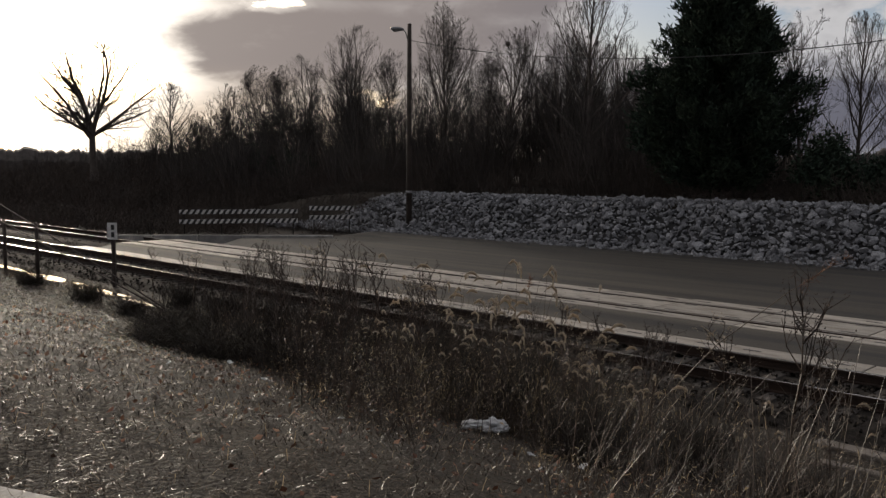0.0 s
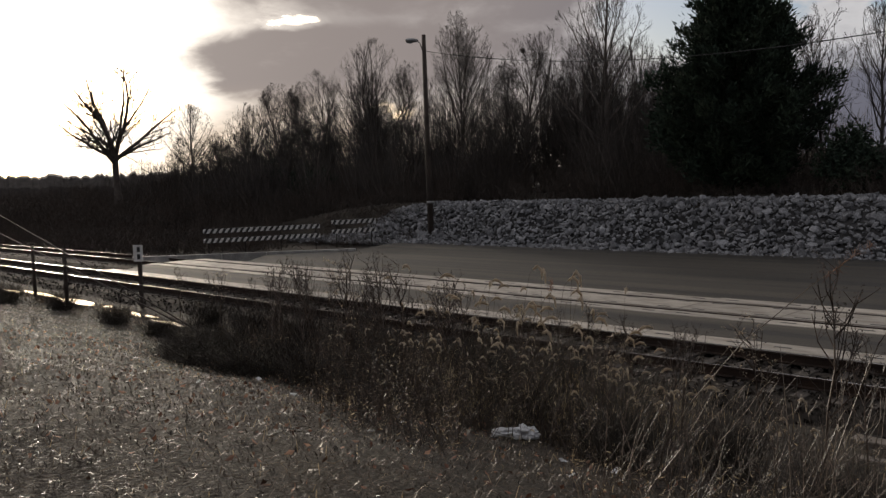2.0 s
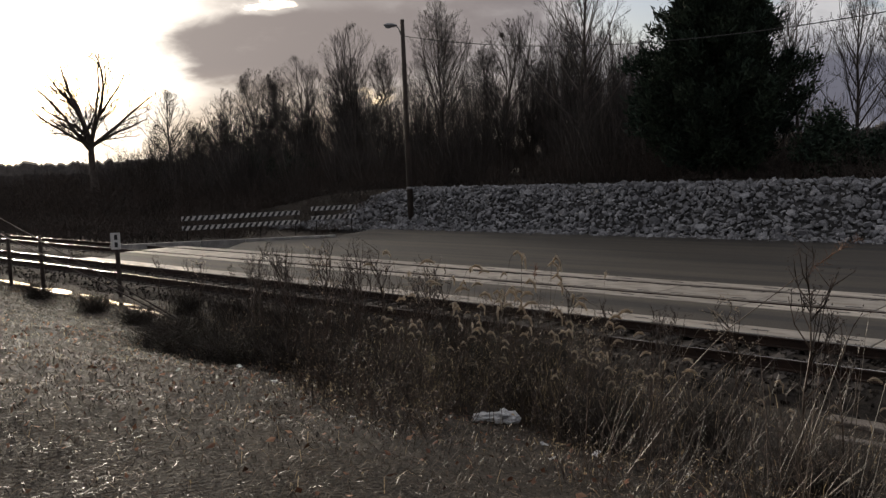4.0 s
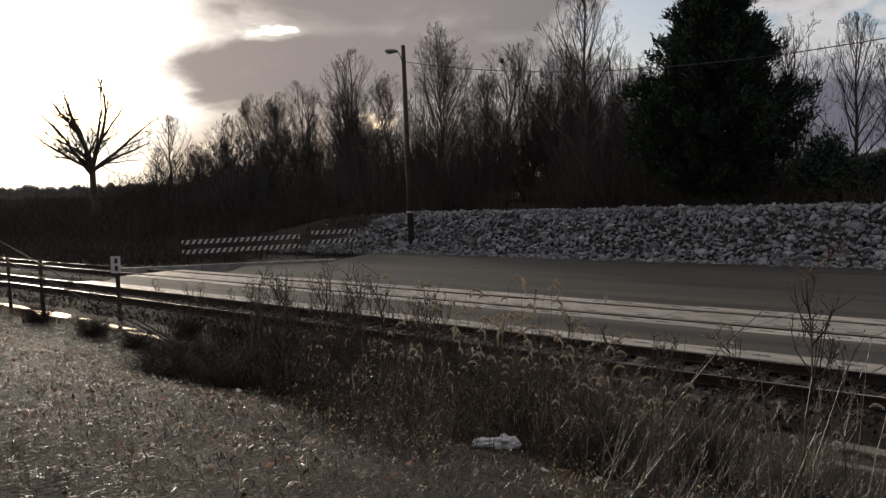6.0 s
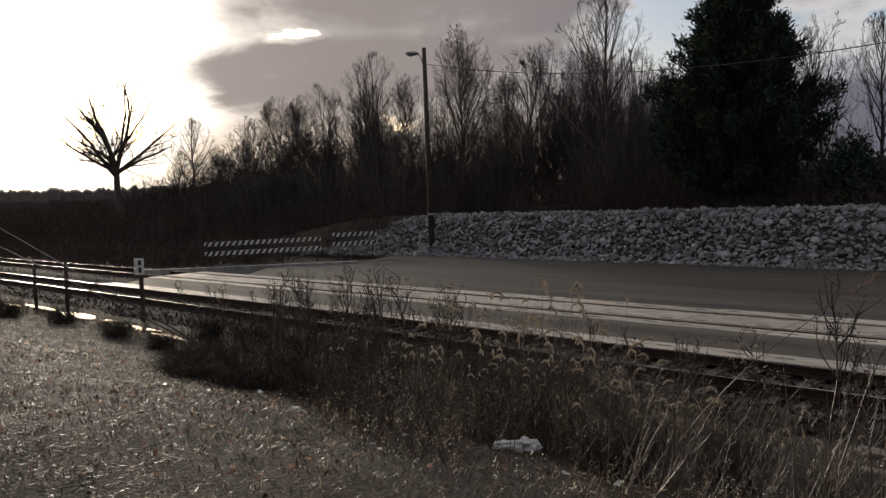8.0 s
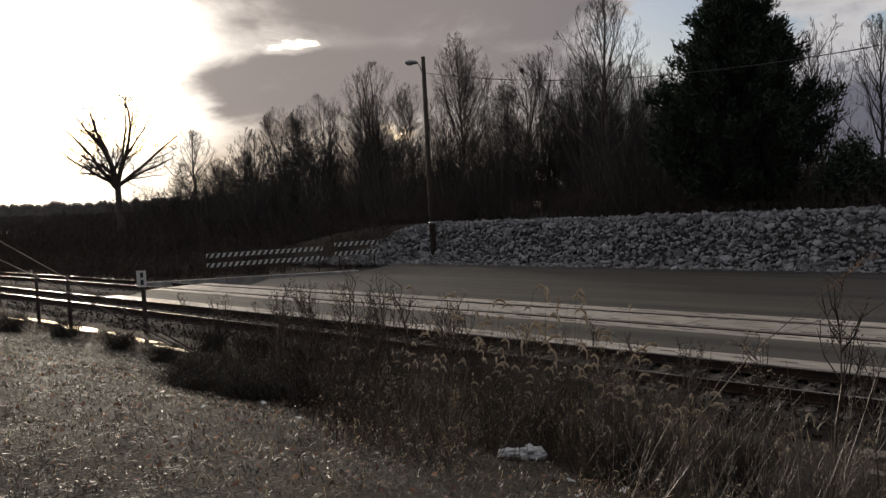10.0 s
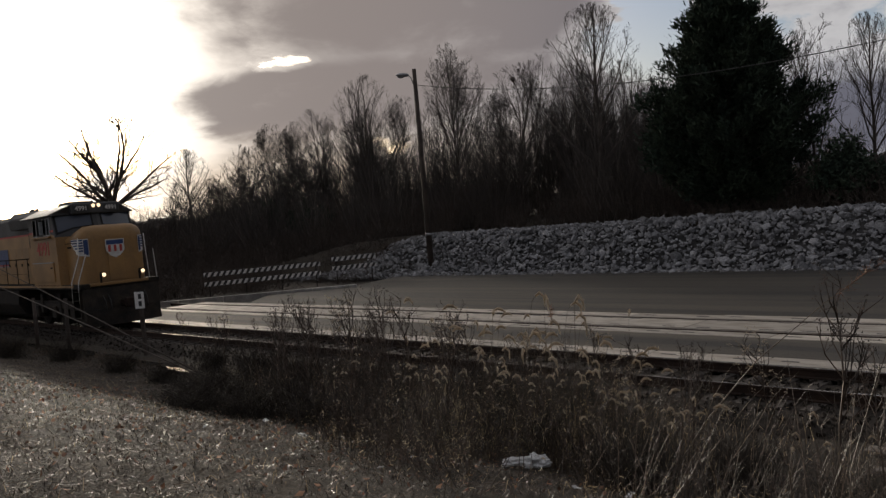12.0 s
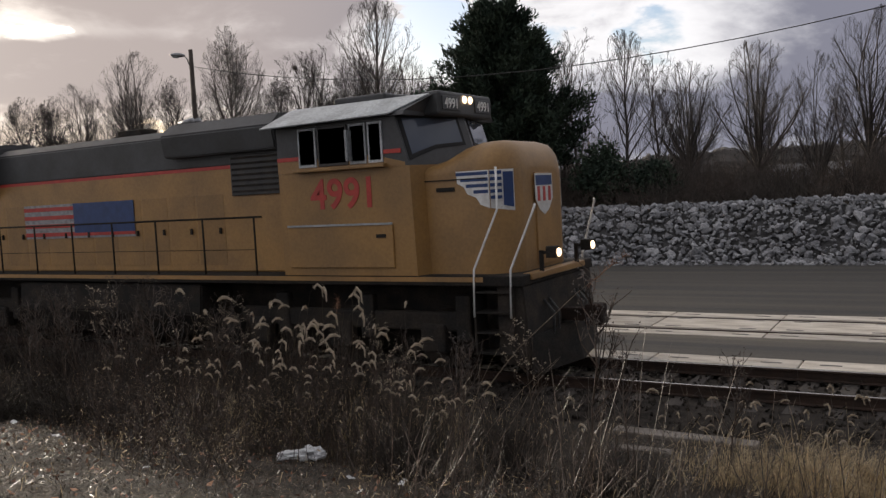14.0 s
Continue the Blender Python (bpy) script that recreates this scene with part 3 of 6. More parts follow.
def plant_trees():
    rnd = random.Random(21)
    # forms, each with its own height and width
    forms = [
        (bare_tree(1, 12, 6.0, 0.17, 0.20, 26, (0.30, 0.85), True, sides=(9, 7, 5), twig=1.15), 12, 6.0),
        (bare_tree(2, 12, 4.4, 0.13, 0.08, 30, (0.2, 0.62), True, sides=(9, 7, 5), twig=1.15), 12, 4.4),
        (bare_tree(3, 12, 6.6, 0.18, 0.20, 14, (0.05, 0.80), False, 0.09, (12, 8, 5), twig=1.15), 12, 6.6),
        (bare_tree(4, 8, 5.0, 0.15, 0.18, 13, (0.05, 0.75), False, 0.06, (10, 7, 4), twig=1.3), 8, 5.0),
        (bare_tree(5, 8, 3.0, 0.10, 0.15, 20, (0.25, 0.75), True, 0.10, (7, 6, 4), twig=1.2), 8, 3.0),
        (bare_tree(6, 8, 4.4, 0.12, 0.05, 13, (0.06, 0.7), False, 0.08, (10, 7, 5), twig=1.3), 8, 4.4),
    ]

    def put(k, x, y, h, w, label="leafless brown tree on the bank behind the road", z=None):
        (trunk, twigs), fh, fw = forms[k]
        t = thing("tree", label, "tree", Matrix.LocRotScale((x, y, lie(x, y) if z is None else z), Euler((0, 0, rnd.uniform(0, 6.28))), (w / fw, w / fw, h / fh)), "bare trees along the road")
        part("trunk", trunk, t)
        part("branchwork", twigs, t, "fine bare twigs")

    broad = "broad leafless tree with a rounded crown"
    slim = "slender leafless tree of many upright branches"
    wood = "leafless tree in the distant wood edge"
    fork = "leafless tree with forked limbs spreading like a vase"
    for k, x, y, h, w, label in (
            (2, -55.9, 46, 13.8, 7.2, broad), (1, -42.3, 43, 13.2, 4.8, slim), (1, -44.2, 45, 11.6, 4.0, slim),
            (1, -36.6, 43, 10.6, 4.8, "slender leafless tree with a nest near its top"), (0, -29.95, 42.5, 12.9, 6.6, "tall leafless tree with a straight trunk and fine twigs"),
            (5, -37.8, 47, 11.5, 4.4, slim), (3, -33.6, 45, 10.0, 4.6, slim), (4, -27.4, 44, 8.6, 3.6, slim), (5, -32.0, 46.5, 9.5, 4.2, slim),
            (5, -26.0, 45.5, 9.0, 4.2, slim), (1, -24.6, 47, 9.2, 4.2, slim), (3, -31.0, 48, 10.0, 4.6, slim), (1, -34.6, 47.5, 10.6, 4.4, slim),
            (1, -51.2, 46, 11.2, 4.4, slim), (5, -48.6, 47, 10.0, 4.2, slim), (1, -43.0, 48, 9.9, 4.2, slim), (5, -39.6, 45, 8.6, 4.0, slim), (3, -60.0, 49, 11.5, 5.0, broad),
            (1, -79.6, 52, 12.5, 5.6, wood), (2, -67.5, 49, 12.6, 6.0, wood), (1, -73.2, 51, 12.0, 5.2, wood), (5, -86.9, 52, 11.0, 5.6, wood), (0, -96.0, 50, 12.0, 6.8, wood),
            (5, -63.5, 52, 11.2, 5.0, wood), (1, -84.0, 56, 12.2, 5.0, wood), (3, -91.0, 55, 10.5, 5.4, wood), (4, -101.0, 52, 8.5, 4.6, wood), (5, -77.0, 57, 12.0, 5.0, wood), (1, -70.0, 56, 11.6, 4.8, wood),
            (4, -15.9, 40, 8.7, 2.9, "thin leafless tree with a dark clump in its crown"), (0, -13.9, 41, 8.5, 3.7, "leafless tree standing behind the rock bank"), (4, -12.9, 44, 7.6, 2.8, slim), (4, -18.6, 44, 8.2, 2.6, slim),
            (3, -11.5, 44, 6.9, 4.2, fork), (3, -8.05, 44, 7.5, 4.8, fork), (5, -5.7, 46, 6.8, 2.8, slim), (2, -3.0, 44, 8.3, 4.4, fork), (3, 1.4, 45, 8.0, 4.8, fork), (2, 6.0, 46, 8.6, 4.6, fork), (5, 10.5, 45, 7.6, 4.0, slim), (3, 15.5, 46, 8.2, 5.0, fork),
            (5, -10.0, 55, 5.8, 3.6, wood), (4, -5.1, 53, 5.6, 3.2, wood), (5, 0.5, 56, 6.6, 4.2, wood), (3, -15.0, 56, 6.4, 4.2, wood), (4, 4.5, 52, 6.0, 3.6, wood)):
        put(k, x, y, h, w, label)
    # younger wood filling the edge behind them
    for i in range(40):
        x = -24 - i * 1.85 + rnd.uniform(-0.8, 0.8)
        put(rnd.choice((1, 3, 5)), x, rnd.uniform(46, 54), rnd.uniform(6.6, 9.2), rnd.uniform(3.6, 5.2))
    # the lone old tree
    a, b = bare_tree(29, 13.4, 12.4, 0.38, 0.36, 13, (0.10, 1.12), False, 0.13, (11, 6, 3), twig=5.5, lift=0.015, full=True)
    t = thing("tree", "gnarled old leafless tree against the bright sky", "tree", pose(-86, 36.3, 2.6, 0, 0, 40))
    part("trunk", a, t)
    part("branchwork", b, t, "sparse bare twigs")
    # saplings and thicket between the trees
    low = [bare_tree(k, 3.6, 2.4, 0.035, 0.06, 7, (0.08, 0.7), False, 0.1, (7, 5, 3)) for k in (51, 52, 53)]

    def sapling(x, y, s, z, label):
        t = thing("sapling", label, "sapling", Matrix.LocRotScale((x, y, z), Euler((0, 0, rnd.uniform(0, 6))), (s, s, s)), "saplings in the thicket")
        a, b = low[rnd.randrange(3)]
        part("trunk", a, t)
        part("branchwork", b, t, "fine bare twigs")

    for i in range(120):
        x = rnd.uniform(-75, -20) if i < 92 else rnd.uniform(-16, 16)
        y = 37 + abs(rnd.gauss(0, 4.5))
        sapling(x, y, rnd.uniform(0.7, 1.35) * (1.25 if x < -21 else 0.62), lie(x, y), "thin leafless sapling in the thicket")
    for i in range(60):
        x = rnd.uniform(-104, -56)
        y = rnd.uniform(37, 50)
        sapling(x, y, rnd.uniform(1.0, 1.75), lie(x, y), "leafless young tree in the thicket")
    nest = bmesh.new()
    bmesh.ops.create_icosphere(nest, subdivisions=2, radius=0.17)
    for v in nest.verts:
        v.co *= 1 + 0.35 * noise.noise(v.co * 9)
    thing("nest", "dark round bird nest of twigs in a treetop", "nest", pose(-36.6, 43, 11.7), data=bm_mesh("nest", nest, M_BARK))


plant_trees()


# ---- evergreen ----
def build_evergreen():
    rnd = random.Random(31)
    t = thing("evergreen_tree", "large dark green evergreen with a ragged top", "evergreen", pose(-18.9, 37.5, 2.3))
    H = 9.7
    runs = [([(0, 0, -0.3), (0.05, 0, 3), (0, 0.06, 6.5), (0, 0, H - 0.6)], [0.24, 0.2, 0.11, 0.02])]
    lv, lf = [], []
    for i in range(230):
        u = (i + rnd.random()) / 230
        z = 0.25 + (H - 0.75) * u
        # full rounded skirt, narrowing in steps to a broad ragged top
        reach = 2.5 + 1.55 * smooth(0.0, 0.20, u) - 1.1 * smooth(0.33, 0.58, u) - 1.0 * smooth(0.58, 0.80, u) - 1.1 * smooth(0.82, 1.0, u)
        a = i * 2.399 + rnd.uniform(-0.3, 0.3)
        reach *= rnd.choice((0.6, 0.78, 0.9, 0.97, 1.03)) * (1 + 0.2 * noise.noise((math.cos(a) * 1.3, math.sin(a) * 1.3, u * 6)))
        reach = max(0.3, reach)
        rise = 0.25 + 0.95 * u
        tip = Vector((math.cos(a) * reach, math.sin(a) * reach, z + reach * rise * 0.55))
        root = Vector((0, 0, z))
        runs.append(([root, root.lerp(tip, 0.5) + Vector((0, 0, -0.05)), tip], [0.035 * (1.3 - u), 0.02, 0.004]))
        for j in range(int(110 + 330 * reach / 3.9)):
            k = rnd.random() ** 0.42
            c = root.lerp(tip, k) + Vector((rnd.gauss(0, 0.16), rnd.gauss(0, 0.16), rnd.gauss(0.05, 0.2)))
            s = rnd.uniform(0.12, 0.26)
            d = (tip - root).normalized() * 0.5 + Vector((rnd.gauss(0, 0.5), rnd.gauss(0, 0.5), rnd.gauss(0.45, 0.4)))
            d.normalize()
            w = d.orthogonal().normalized()
            w.rotate(Matrix.Rotation(rnd.uniform(0, 6.28), 3, d))
            b = len(lv)
            lv += [c, c + d * s * 0.6 + w * s * 0.2, c + d * s * 1.6, c + d * s * 0.6 - w * s * 0.2]
            lf.append((b, b + 1, b + 2, b + 3))
    part("trunk", tube_mesh("trunk", runs, M_BARK, 5), t)
    part("crown", mesh("crown", lv, lf, M_NEEDLE), t, "dense dark needle sprays")


build_evergreen()


# ---- undergrowth and far woods ----
def build_brush():
    rnd = random.Random(41)
    v, f = [], []

    def shrub(x, y, z, h, w, n, thick=1.0):
        for _ in range(n):
            a = rnd.uniform(0, 6.28)
            p = Vector((x + rnd.gauss(0, w * 0.4), y + rnd.gauss(0, w * 0.3), z - 0.1))
            q = p + Vector((math.cos(a) * w * rnd.uniform(0, 0.5), math.sin(a) * w * rnd.uniform(0, 0.5), h * rnd.uniform(0.4, 1.05)))
            mid = p.lerp(q, 0.5) + Vector((rnd.gauss(0, 0.12), rnd.gauss(0, 0.12), 0))
            tube(v, f, [p, mid, q], [0.016 * thick, 0.011 * thick, 0.003 * thick], 3, cap=False)
            for _ in range(2):
                s = mid.lerp(q, rnd.uniform(0, 0.9))
                e = s + Vector((rnd.gauss(0, 0.3), rnd.gauss(0, 0.3), rnd.uniform(0.1, 0.5))) * thick
                tube(v, f, [s, e], [0.008 * thick, 0.003 * thick], 3, cap=False)

    for i in range(520):
        x = rnd.uniform(-66, 26)
        y = 35.6 + abs(rnd.gauss(0, 4.2))
        shrub(x, y, lie(x, y), rnd.uniform(0.7, 2.4) * (1.0 + 0.22 * (y - 35) * (0.6 + 0.8 * noise.noise((x * 0.2, 0, 5))) if x < -20 else (rnd.choice((0.3, 0.45, 0.7)) if y < 38 else rnd.choice((0.7, 1.0, 1.3, 1.6)))), rnd.uniform(1.0, 2.4), 20)
    for i in range(330):
        x = -150 + 104 * rnd.random()
        y = 26 + (x + 44) * -0.06 + abs(rnd.gauss(0, 6.5))
        shrub(x, y, lie(x, y), rnd.uniform(1.0, 2.2) + 0.16 * max(0, y - 28), rnd.uniform(1.8, 3.4), 17)
    for i in range(90):
        x, y = rnd.uniform(-54, -35), rnd.uniform(31.2, 37)
        shrub(x, y, lie(x, y), rnd.uniform(0.35, 1.0), rnd.uniform(0.9, 1.8), 18)
    for i in range(120):
        x, y = rnd.uniform(-75, -38.5), rnd.uniform(20.5, 31.5)
        if x > -42.5 and y < 29:
            continue
        shrub(x, y, lie(x, y), rnd.uniform(0.3, 0.9), rnd.uniform(1.0, 2.2), 16)
    for i in range(240):
        x, y = rnd.uniform(-95, -42), rnd.uniform(19.8, 28)
        shrub(x, y, lie(x, y), rnd.uniform(0.5, 1.3), rnd.uniform(1.4, 2.6), 17, 1.4)
    for i in range(230):
        x = -230 + 165 * rnd.random()
        y = rnd.uniform(30, 72)
        shrub(x, y, lie(x, y), rnd.uniform(2.5, 4.5), rnd.uniform(4, 7), 13)
    # scrub about the old tree, up to the skyline
    for i in range(420):
        x = rnd.uniform(-135, -62)
        y = rnd.uniform(27, 46) + (x + 62) * -0.08
        shrub(x, y, lie(x, y), rnd.uniform(1.6, 3.6), rnd.uniform(2.0, 3.6), 17, 1.9)
    # hedge behind the rock bank to the north
    for i in range(230):
        x, y = rnd.uniform(-18, 26), 37.5 + 14 * rnd.random() ** 1.3
        shrub(x, y, lie(x, y), rnd.uniform(0.9, 2.3), rnd.uniform(1.4, 2.6), 20, 1.3)
    # tall thicket that closes the wood behind the trunks
    for i in range(330):
        x = rnd.uniform(-100, -19)
        y = rnd.uniform(44, 54)
        shrub(x, y, lie(x, y), rnd.uniform(3.2, 5.2) * (1 + 0.25 * noise.noise((x * 0.15, 2, 5))), rnd.uniform(2.0, 3.6), 22, 1.7)
    thing("undergrowth", "dense dark leafless brush along the wood edge", "undergrowth", kind="stuff", data=mesh("undergrowth", v, f, M_BRUSH))


build_brush()


def build_far_wood():
    """A far wooded ridge all around, with an uneven crown line."""
    v, f = [], []
    rnd = random.Random(43)
    n = 2600
    for i in range(n):
        a = 2 * math.pi * i / n
        r = 260 + 30 * noise.noise((math.cos(a) * 2, math.sin(a) * 2, 1))
        h = 5.0 + 5.5 * smooth(0.86, 1.0, math.sin(a)) + 3.0 * smooth(0.2, 0.8, -math.cos(a)) + 1.5 * noise.noise((math.cos(a) * 4, math.sin(a) * 4, 3)) + 1.3 * noise.noise((math.cos(a) * 40, math.sin(a) * 40, 3)) + 0.9 * noise.noise((math.cos(a) * 130, math.sin(a) * 130, 3)) + rnd.uniform(-0.5, 0.5)
        for k, (dr, z) in enumerate(((0, 0), (2, h * 0.6), (6, h * 0.92), (12, h), (60, h * 0.6))):
            v.append((math.cos(a) * (r + dr), math.sin(a) * (r + dr), z + 1))
    for i in range(n):
        for k in range(4):
            a, b = i * 5 + k, ((i + 1) % n) * 5 + k
            f.append((a, b, b + 1, a + 1))
    thing("backdrop", "distant leafless wood on a low ridge", "far woods", kind="structure", data=mesh("backdrop", v, f, M_HILL, False))


build_far_wood()


# ---- street furniture ----
def build_lamp_pole():
    t = thing("street_lamp", "weathered wooden pole with a grey cobra-head street lamp", "street lamp", pose(-34.1, 31.8, 0.55, 0, 0, 0))
    part("pole", tube_mesh("pole", [([(0, 0, -0.5), (0, 0, 5), (0, 0, 10.72)], [0.17, 0.145, 0.11])], M_POLE, 12), t)
    part("band", tube_mesh("band", [([(0, 0, 1.55), (0, 0, 1.68)], [0.172, 0.172])], M_GREY, 12), t, "pale metal band")
    a = math.radians(222)
    d = Vector((math.cos(a), math.sin(a), 0))
    part("arm", tube_mesh("arm", [([Vector((0, 0, 9.9)) + d * 0.1, Vector((0, 0, 10.25)) + d * 0.2, Vector((0, 0, 10.42)) + d * 0.36], [0.028] * 3)], M_GREY, 8), t)
    bm = bmesh.new()
    bmesh.ops.create_uvsphere(bm, u_segments=16, v_segments=10, radius=1.0)
    for v in bm.verts:
        v.co = Vector((v.co.x * 0.38, v.co.y * 0.17, v.co.z * (0.13 if v.co.z > 0 else 0.10)))
        if v.co.x > 0.2:
            v.co.y *= 0.8
    head = part("head", bm_mesh("head", bm, M_GREY, True), t, "grey metal lamp head", Matrix.Translation(Vector((0, 0, 10.44)) + d * 0.66) @ pose(0, 0, 0, 0, 4, 222 - 180))
    bm = bmesh.new()
    bmesh.ops.create_uvsphere(bm, u_segments=12, v_segments=8, radius=1.0, matrix=Matrix.LocRotScale((-0.1, 0, -0.075), None, (0.2, 0.12, 0.08)))
    part("lens", bm_mesh("lens", bm, M_ROOF, True), head, "clouded unlit lens")


build_lamp_pole()


def build_wire():
    t = thing("overhead_wire", "thin black overhead wire hanging across the sky", "wire")
    pts = []
    a, b = Vector((-34.1, 31.9, 10.4)), Vector((14, 29.3, 11.0))
    for i in range(25):
        u = i / 24
        p = a.lerp(b, u)
        p.z -= 3.04 * 4 * u * (1 - u)
        pts.append(p)
    part("cable", tube_mesh("cable", [(pts, 0.018)], M_BLACK, 5), t)


build_wire()


def build_barricades():
    def one(a, b, name_label, posts):
        a, b = Vector(a), Vector(b)
        L = (b - a).length
        yaw = math.degrees(math.atan2(b.y - a.y, b.x - a.x))
        t = thing("barricade", name_label, "barricade", Matrix.Translation(a) @ pose(0, 0, 0, 0, 0, yaw), "road barricades")
        for z in (0.62, 1.12):
            board = part("board", box_mesh("board", (0, L, -0.02, 0.02, z - 0.11, z + 0.11), M_WHITE, 0.004), t, "white board with slanting black stripes")
            n = int(L / 0.30)
            w = L / n
            v, f = [], []
            for i in range(n):
                x = i * w
                p = [(x, z - 0.108), (x + w * 0.5, z - 0.108), (x + w * 0.5 + w * 0.45, z + 0.108), (x + w * 0.45, z + 0.108)]
                p = [(min(max(q[0], 0.004), L - 0.004), q[1]) for q in p]
                k = len(v)
                v += [(q[0], -0.024, q[1]) for q in p] + [(q[0], -0.018, q[1]) for q in p]
                f += [(k, k + 1, k + 2, k + 3), (k + 7, k + 6, k + 5, k + 4), (k, k + 4, k + 5, k + 1), (k + 1, k + 5, k + 6, k + 2), (k + 2, k + 6, k + 7, k + 3), (k + 3, k + 7, k + 4, k)]
            part("stripes", mesh("stripes", v, f, M_BLACK), board, "black reflective stripes")
        pm = box_mesh("post", (-0.025, 0.025, 0.022, 0.07, -0.25, 1.2), M_UNDER, 0.004)
        for i in range(posts):
            part("post", pm, t, m=pose(0.25 + (L - 0.5) * i / (posts - 1), 0, 0))

    one((-40.2, 21.3, 0.0), (-37.4, 26.7, 0.15), "long road barricade of two striped boards on posts", 4)
    one((-37.15, 27.3, 0.15), (-36.2, 29.6, 0.3), "short road barricade of two striped boards on posts", 2)


build_barricades()


def build_sign():
    t = thing("track_sign", "small white trackside sign on a wooden post", "sign", pose(-24.6, 10.9, -0.35, 0, 0, 38))
    part("post", box_mesh("post", (-0.05, 0.05, -0.05, 0.05, -0.2, 1.85), M_POLE, 0.008), t)
    p = part("plate", box_mesh("plate", (-0.15, 0.15, -0.075, -0.055, 1.48, 1.98), M_WHITE, 0.006), t, "white plate with dark marks")
    part("mark", box_mesh("mark", (-0.03, 0.07, -0.079, -0.073, 1.77, 1.92), M_BLACK), p, "dark bar")
    part("mark", box_mesh("mark", (-0.03, 0.07, -0.079, -0.073, 1.55, 1.70), M_BLACK), p, "dark bar")


build_sign()


def build_verge_posts():
    for x, y in ((-31.25, 10.0), (-28.25, 10.0)):
        t = thing("post", "dark weathered wooden post in the weeds", "post", pose(x, y, -0.4), "verge posts")
        part("shaft", tube_mesh("shaft", [([(0, 0, -0.2), (0.02, 0, 1.9)], [0.07, 0.06])], M_POLE, 8), t)
    t = thing("post", "short rotten wooden stump post among dead grass", "post", pose(-11.0, 8.6, -0.3))
    part("shaft", tube_mesh("shaft", [([(0, 0, -0.2), (0.03, 0, 0.35), (0.02, 0.01, 0.62)], [0.075, 0.07, 0.055])], M_POLE, 8), t)


build_verge_posts()


def build_puddles():
    rnd = random.Random(51)
    for x, y, l, w in ((-31.5, 10.2, 1.6, 0.14), (-27.9, 10.15, 1.5, 0.24), (-24.0, 10.1, 1.3, 0.20), (-20.6, 9.95, 1.2, 0.13), (-17.2, 9.9, 0.9, 0.12), (-33.6, 9.95, 0.8, 0.1), (-25.6, 10.3, 0.5, 0.1), (-22.4, 10.15, 0.5, 0.09), (-19.0, 10.2, 0.5, 0.1), (-18.2, 10.05, 0.35, 0.08), (-15.9, 10.1, 0.5, 0.08), (-14.9, 10.3, 0.4, 0.07)):
        n = 22
        v = [(x, y, land(x, y) + 0.05)]
        for i in range(n):
            a = 6.283 * i / n
            k = 1 + 0.35 * noise.noise((math.cos(a) * 1.7 + x, math.sin(a) * 1.7, 0))
            v.append((x + math.cos(a) * l * k, y + math.sin(a) * w * k, v[0][2]))
        thing("puddle", "narrow shining puddle in the ditch", "puddle", group="ditch puddles", kind="structure", data=mesh("puddle", v, [(0, i + 1, (i + 1) % n + 1) for i in range(n)], M_WATER))


build_puddles()


def build_bush(x, y, h, w, label):
    """A dense dark evergreen bush of many small sprays on short stems."""
    rnd = random.Random(int(-x * 10))
    t = thing("evergreen_bush", label, "bush", pose(x, y, lie(x, y)), "dark evergreen bushes")
    runs, lv, lf = [], [], []
    for i in range(46):
        a, k = i * 2.399, rnd.random() ** 0.5
        tip = Vector((math.cos(a) * w * k * 0.5, math.sin(a) * w * k * 0.4, h * (1 - 0.55 * k * k) * rnd.uniform(0.75, 1.08)))
        runs.append(([(tip.x * 0.25, tip.y * 0.25, -0.1), tip * 0.6, tip], [0.03, 0.018, 0.004]))
        for j in range(90):
            c = tip * (rnd.random() ** 0.5) + Vector((rnd.gauss(0, 0.2), rnd.gauss(0, 0.2), rnd.gauss(0, 0.18)))
            d = Vector((rnd.gauss(0, 0.6), rnd.gauss(0, 0.6), rnd.gauss(0.4, 0.5))).normalized()
            v = d.orthogonal().normalized() * 0.05
            b = len(lv)
            s = rnd.uniform(0.15, 0.32)
            lv += [c, c + d * s * 0.5 + v, c + d * s, c + d * s * 0.5 - v]
            lf.append((b, b + 1, b + 2, b + 3))
    part("stem", tube_mesh("stem", runs, M_BARK, 4), t)
    part("foliage", mesh("foliage", lv, lf, M_NEEDLE), t, "dense dark sprays")


build_bush(-13.9, 37.6, 2.9, 2.8, "dense dark evergreen bush behind the rock bank")
build_bush(-11.8, 38.6, 2.0, 2.2, "low dark evergreen bush behind the rock bank")
build_bush(-66.0, 42.0, 5.2, 6.5, "tall dark evergreen thicket beside the bare trees")
build_bush(-60.5, 43.0, 4.2, 5.5, "dark evergreen thicket beside the bare trees")


